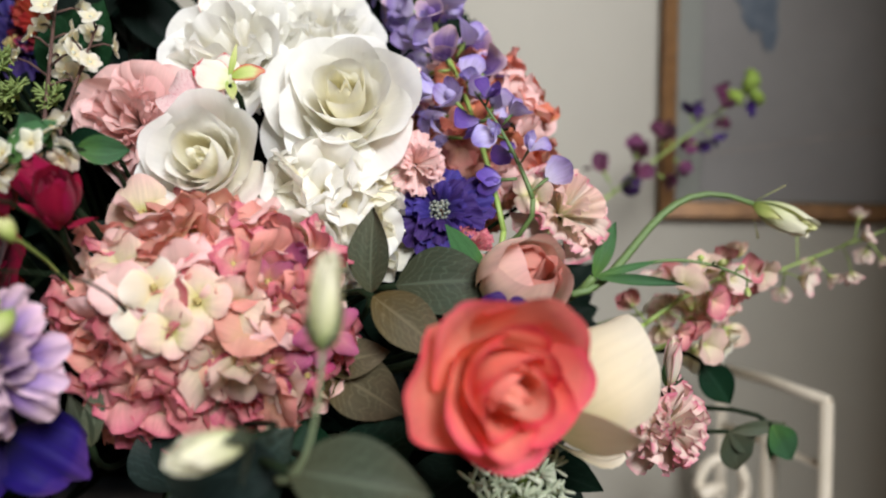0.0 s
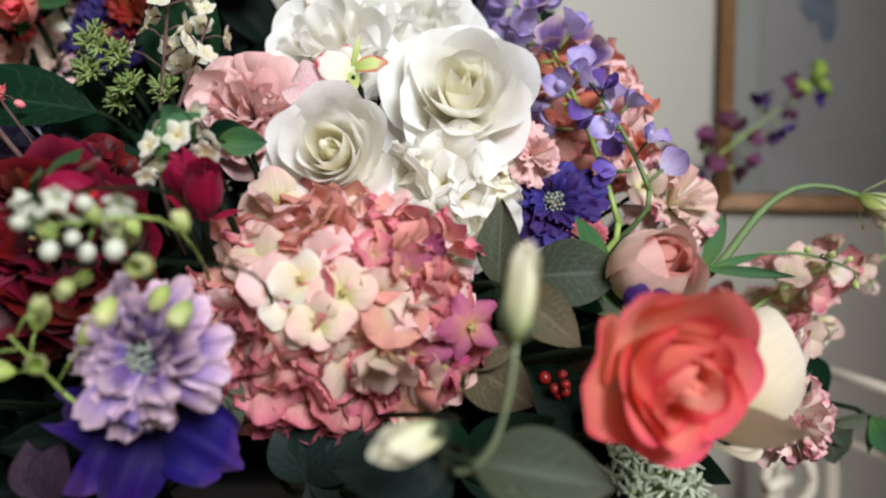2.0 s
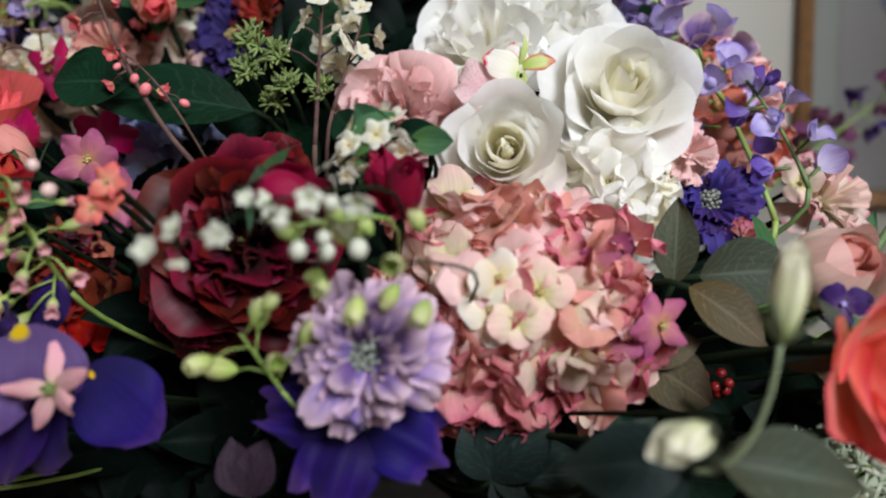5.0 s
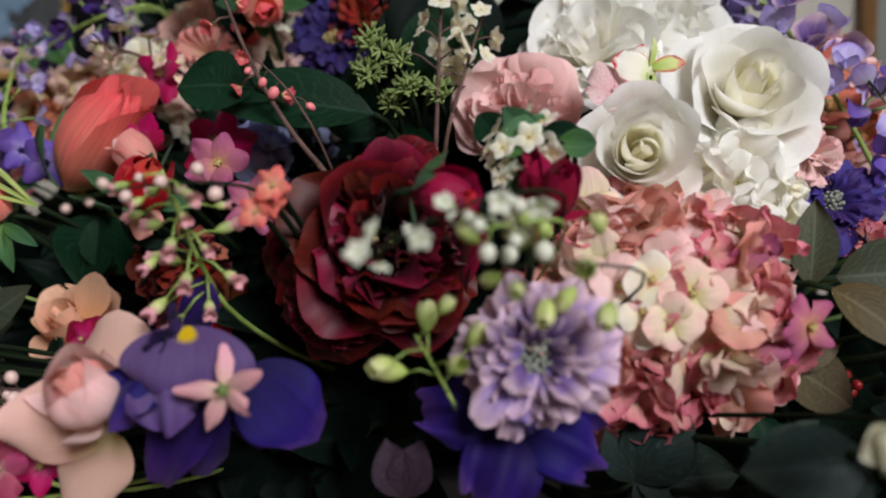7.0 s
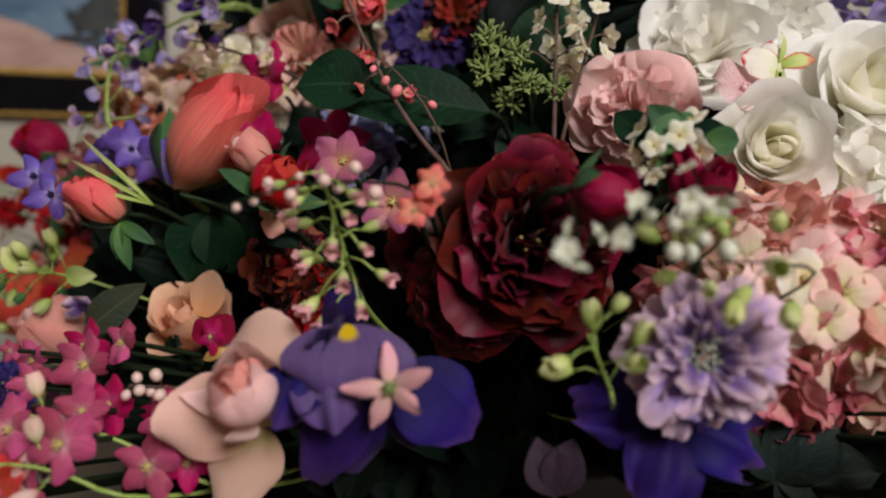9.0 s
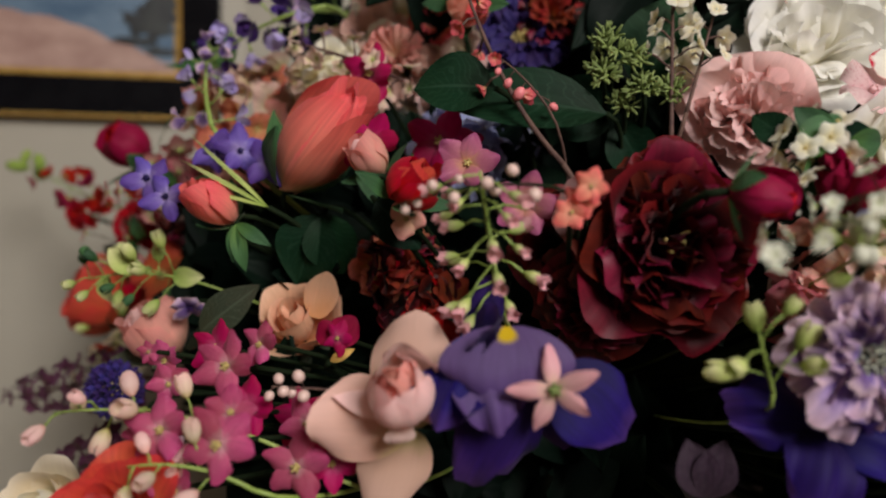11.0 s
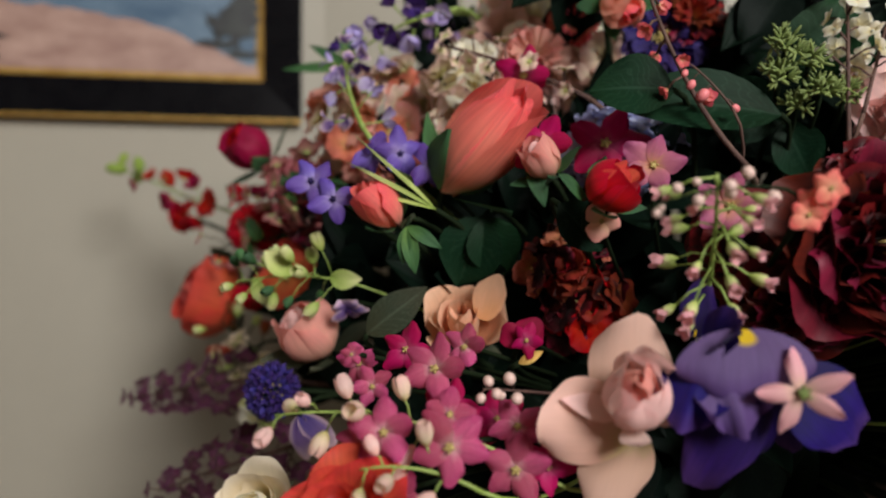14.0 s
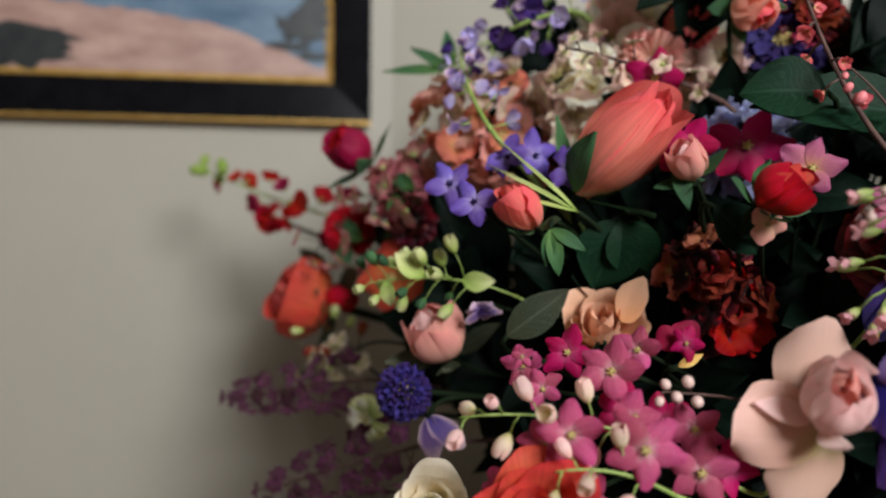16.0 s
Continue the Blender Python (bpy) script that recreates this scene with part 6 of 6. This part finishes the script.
# ---- magenta orchids, low on the left ----
for k, (q, dd, mt) in enumerate((((-0.541, 0.390, 1.114), 165, ORCHID), ((-0.591, 0.420, 1.110), 120, ORCHID), ((-0.529, 0.345, 1.083), 175, ORCHID), ((-0.495, 0.370, 1.064), 170, ORCHID), ((-0.578, 0.370, 1.078), 140, ORCHID), ((-0.533, 0.400, 1.089), 150, ORCHIDRED), ((-0.506, 0.420, 1.078), 150, ORCHIDRED), ((-0.603, 0.380, 1.050), 110, ORCHID), ((-0.525, 0.400, 1.125), 120, ORCHID), ((-0.558, 0.360, 1.052), 140, ORCHID), ((-0.488, 0.440, 1.123), 90, ORCHIDRED), ((-0.592, 0.400, 1.119), 60, ORCHID))):
    orchid(q, (-0.25 + 0.05 * k % 0.4, -1, 0.12), dd * 0.84 * 0.00030008, mt, "magenta pink speckled cloth orchid with a yellow throat" if mt is ORCHID else "deep crimson pink cloth orchid in shade", seed=70 + k, spin=0.5 * k)
sprig((-0.474, 0.380, 1.054), (-0.626, 0.360, 1.092), None, "orchid stem with pale pink cloth buds", drop_bud, [BLUSHPINK, HYDCREAM], "orchid_spray", "flower", (0, 0, 0.03), 9, 0.016, 0.015, 0.0013, STEMLIME, seed=18, part_name="bud", start=0.4)
sprig((-0.513, 0.350, 1.058), (-0.575, 0.340, 1.071), None, "orchid stem with pale pink cloth buds", drop_bud, [BLUSHPINK, HYDCREAM], "orchid_spray", "flower", (0, 0, 0.012), 6, 0.014, 0.015, 0.0013, STEMLIME, seed=19, part_name="bud", start=0.2)
sprig((-0.489, 0.390, 1.102), (-0.514, 0.385, 1.104), None, "cluster of round blush berries", ball(1.0, 10, 8, 1.1), [BERRY], "berry_cluster", "berries", (0, 0, 0), 6, 0.009, 0.0066, 0.0009, TWIG, seed=20)
rose((-0.582, 0.335, 1.046), (-0.05, -1, 0.55), 0.076, REDORANGE, BUDCORAL, "coral orange cloth rose low in the arrangement", spin=0.5, seed=21)
rose((-0.642, 0.375, 1.036), (0.0, -1, 0.45), 0.066018, CREAM, IVORY, "cream cloth rose low in the arrangement", spin=0.9, seed=22, openness=0.4, rings=5)
bud((-0.659, 0.550, 1.107), (-0.25, -0.62, 0.55), 0.049552, 0.060324, PEACH, BLUSHPINK, "peach pink half-open cloth rose", "rose", seed=31, green=LEAF)
sprig((-0.622, 0.530, 1.150), (-0.712, 0.545, 1.148), None, "sprig of lime green cloth buds and calyces", drop_bud, [LIME, LIME, LEAFFRESH], "bud_sprig", "flower", (0, 0, 0.010), 18, 0.024, 0.013, 0.0011, STEMLIME, seed=21, part_name="bud", leaves=3, leaf_mat=LIME)
orchid((-0.622, 0.530, 1.130), (0.1, -0.6, -0.7), 0.034, LAV, "small white and lilac cloth bell", seed=81, W=0.2, group="", name="lilac_bell", lip=PURPLE)
cornflower((-0.682, 0.530, 1.064), (-0.3, -1, 0.1), 0.049029, BLUE, "violet blue cloth globe thistle", 3)
leaf_spray((-0.663, 0.540, 1.042), (0, -1, 0.1), [((0.1, 0, -1), 0.038087, 0.02116, 20), ((0.6, 0, -0.5), 0.038087, 0.02116, 20)], LAV, "pale violet cloth petals", "violet_petal", group="")

# ---- far left edge ----
bud((-0.842, 0.800, 1.103), (-0.70, -0.65, 0.15), 0.096, 0.076, REDORANGE, BUDCORAL, "red orange cloth ranunculus turned to the wall", "ranunculus", seed=31, green=LEAF)
bud((-0.794, 0.780, 1.108), (0.9, -0.4, 0.05), 0.030393, 0.045589, RED, REDORANGE, "small red cloth bud", seed=41)
orchid((-0.719, 0.700, 1.141), (-0.2, -1, 0), 0.081945, REDORANGE, "red orange cloth petals set back", n=4, W=0.24, seed=82, group="", name="poppy")
bud((-0.768, 0.720, 1.272), (-0.6, -0.5, 0.6), 0.047744, 0.05336, FUCHSIA, RED, "crimson cloth rose bud on a brown twig", seed=42, stem_mat=TWIG, r=0.003)
spike((-0.773, 0.800, 1.192), (-1.026, 0.930, 1.269), [RED, FUCHSIA], "red and lime green cloth snapdragon spike", "snapdragon_spike", 18, (0.050, 0.024), 0.028, (0, 0, -0.01), snapfloret, STEMLIME, seed=11, tip_mat=LIME, centre=LIME)
for q, s, m2 in (((-0.786, 0.760, 1.189), 100, RED), ((-0.907, 0.860, 1.201), 70, RED), ((-0.703, 0.680, 1.199), 90, WINE), ((-0.723, 0.700, 1.233), 110, HYDPINK)):
    ruffled(q, (-0.3, -1, 0.1), s * 0.00060786, [m2], "crimson ruffled cloth blossom" if m2 is not HYDPINK else "dull pink cloth blossom set back", "carnation", 24, seed=s, group="crimson blossoms on the edge")
spike((-0.737, 0.660, 1.044), (-0.905, 0.740, 1.000), [LILAC], "plum purple cloth lilac spike", "lilac_spike", 34, (0.030, 0.020), 0.032, (0, 0, 0.006), starlet, TWIG, seed=12)
spike((-0.677, 0.580, 1.006), (-0.838, 0.660, 0.930), [LILAC], "plum purple cloth lilac spike", "lilac_spike", 34, (0.030, 0.020), 0.032, (0, 0, 0.004), starlet, TWIG, seed=13)
spike((-0.617, 0.560, 1.272), (-0.649, 0.640, 1.354), [WIST, LAV], "violet cloth wisteria spike", "wisteria_spike", 14, (0.030, 0.026), 0.022, (-0.01, 0, 0.0), stem_mat=STEMLIME, seed=14)
spike((-0.548, 0.660, 1.394), (-0.658, 0.660, 1.343), [WIST, PURPLE], "violet cloth wisteria spike", "wisteria_spike", 16, (0.040, 0.030), 0.026, (0, 0, 0.02), stem_mat=STEMLIME, seed=15)
spike((-0.491, 0.680, 1.384), (-0.592, 0.700, 1.400), [WIST, LAV], "violet cloth wisteria spike with drooping florets", "wisteria_spike", 13, (0.034, 0.028), 0.030, (0, 0, 0.01), stem_mat=STEMLIME, seed=16)
hydrangea((-0.641, 0.660, 1.301), (-0.3, -1, 0.2), 0.12373, [SALMON, PEACH, HYDCREAM], "salmon and peach cloth hydrangea", 40, 0.046, seed=30)
hydrangea((-0.535, 0.620, 1.319), (-0.2, -1, 0.3), 0.082407, [IVORY, HYDCREAM], "cream cloth hydrangea set far back", 36, 0.044, seed=31)
hydrangea((-0.486, 0.660, 1.377), (-0.1, -1, 0.4), 0.11342, [IVORY, BLUSH], "cream and blush cloth hydrangea", 36, 0.05, seed=32)
sprig((-0.437, 0.560, 1.294), (-0.558, 0.580, 1.342), None, "brown twig with cream and pink cloth blossoms", starlet, [HYDCREAM, LIME], "blossom_twig", "flower", (0, 0, 0.01), 13, 0.02, 0.022, 0.002, TWIG, seed=22, part_name="blossom")
leaf_spray((-0.665, 0.740, 1.357), (0, -1, 0.2), [((-1, 0, 0.0), 0.07502, 0.012, 10), ((-0.15, 0, 1), 0.043281, 0.016, 10), ((-0.9, 0, 0.5), 0.051937, 0.012, 10)], LEAFFRESH, "thin fresh green cloth leaves against the wall")
orchid((-0.477, 0.500, 1.253), (0, -1, 0.1), 0.04709, ORCHIDRED, "crimson cloth blossom beside the rose bud", seed=83, W=0.17)
bud((-0.479, 0.490, 1.242), (-0.4, -0.6, 0.5), 0.02693, 0.038472, PEACH, BLUSHPINK, "dusty peach closed cloth bud", seed=43)
sprig((-0.753, 0.740, 1.040), (-0.815, 0.760, 1.085), None, "sprig of brown and green cloth buds", drop_bud, [LIME, RUST], "bud_sprig", "flower", (0, 0, 0), 10, 0.03, 0.016, 0.0018, STEM, seed=23, part_name="bud")
ruffled((-0.738, 0.640, 1.010), (-0.3, -1, 0), 0.045012, [IVORY, LIME], "cream green cloth blossom", "carnation", 20, seed=55)
leaf_spray((-0.493, 0.440, 1.108), (0.2, -1, 0.3), [((0.8, -0.1, 0.45), 0.018, 0.007, 20)], GOLD, "small scrap of gold ribbon among the flowers", "gold_ribbon", category="ribbon", group="")
for k, (q, dd) in enumerate((((-0.563, 0.430, 1.117), 120), ((-0.494, 0.390, 1.082), 120), ((-0.566, 0.360, 1.085), 130), ((-0.478, 0.380, 1.063), 120), ((-0.580, 0.400, 1.100), 90), ((-0.532, 0.370, 1.093), 110))):
    orchid(q, (-0.2 + 0.1 * k, -1, 0.2), dd * 0.00030008, ORCHID if k % 3 else ORCHIDRED, "magenta pink cloth orchid on the low spray", seed=90 + k, spin=0.8 * k, W=0.17)
sprig((-0.745, 0.700, 1.072), (-0.822, 0.740, 1.032), None, "sprig of small cream and green cloth blossoms", starlet, [CREAM, LIME], "blossom_sprig", "flower", (0, 0, 0), 12, 0.03, 0.03, 0.0014, STEM, seed=31, part_name="blossom")
sprig((-0.726, 0.720, 1.181), (-0.820, 0.780, 1.166), None, "sprig of small dull pink and cream cloth blossoms", starlet, [HYDPINK, LIME], "blossom_sprig", "flower", (0, 0, 0), 14, 0.04, 0.034, 0.0014, STEM, seed=32, part_name="blossom", leaves=4)
sprig((-0.667, 0.660, 1.231), (-0.746, 0.700, 1.221), None, "sprig of small dull pink cloth blossoms", starlet, [HYDPINK, LIME], "blossom_sprig", "flower", (0, 0, 0), 12, 0.04, 0.036, 0.0014, STEM, seed=33, part_name="blossom", leaves=4)
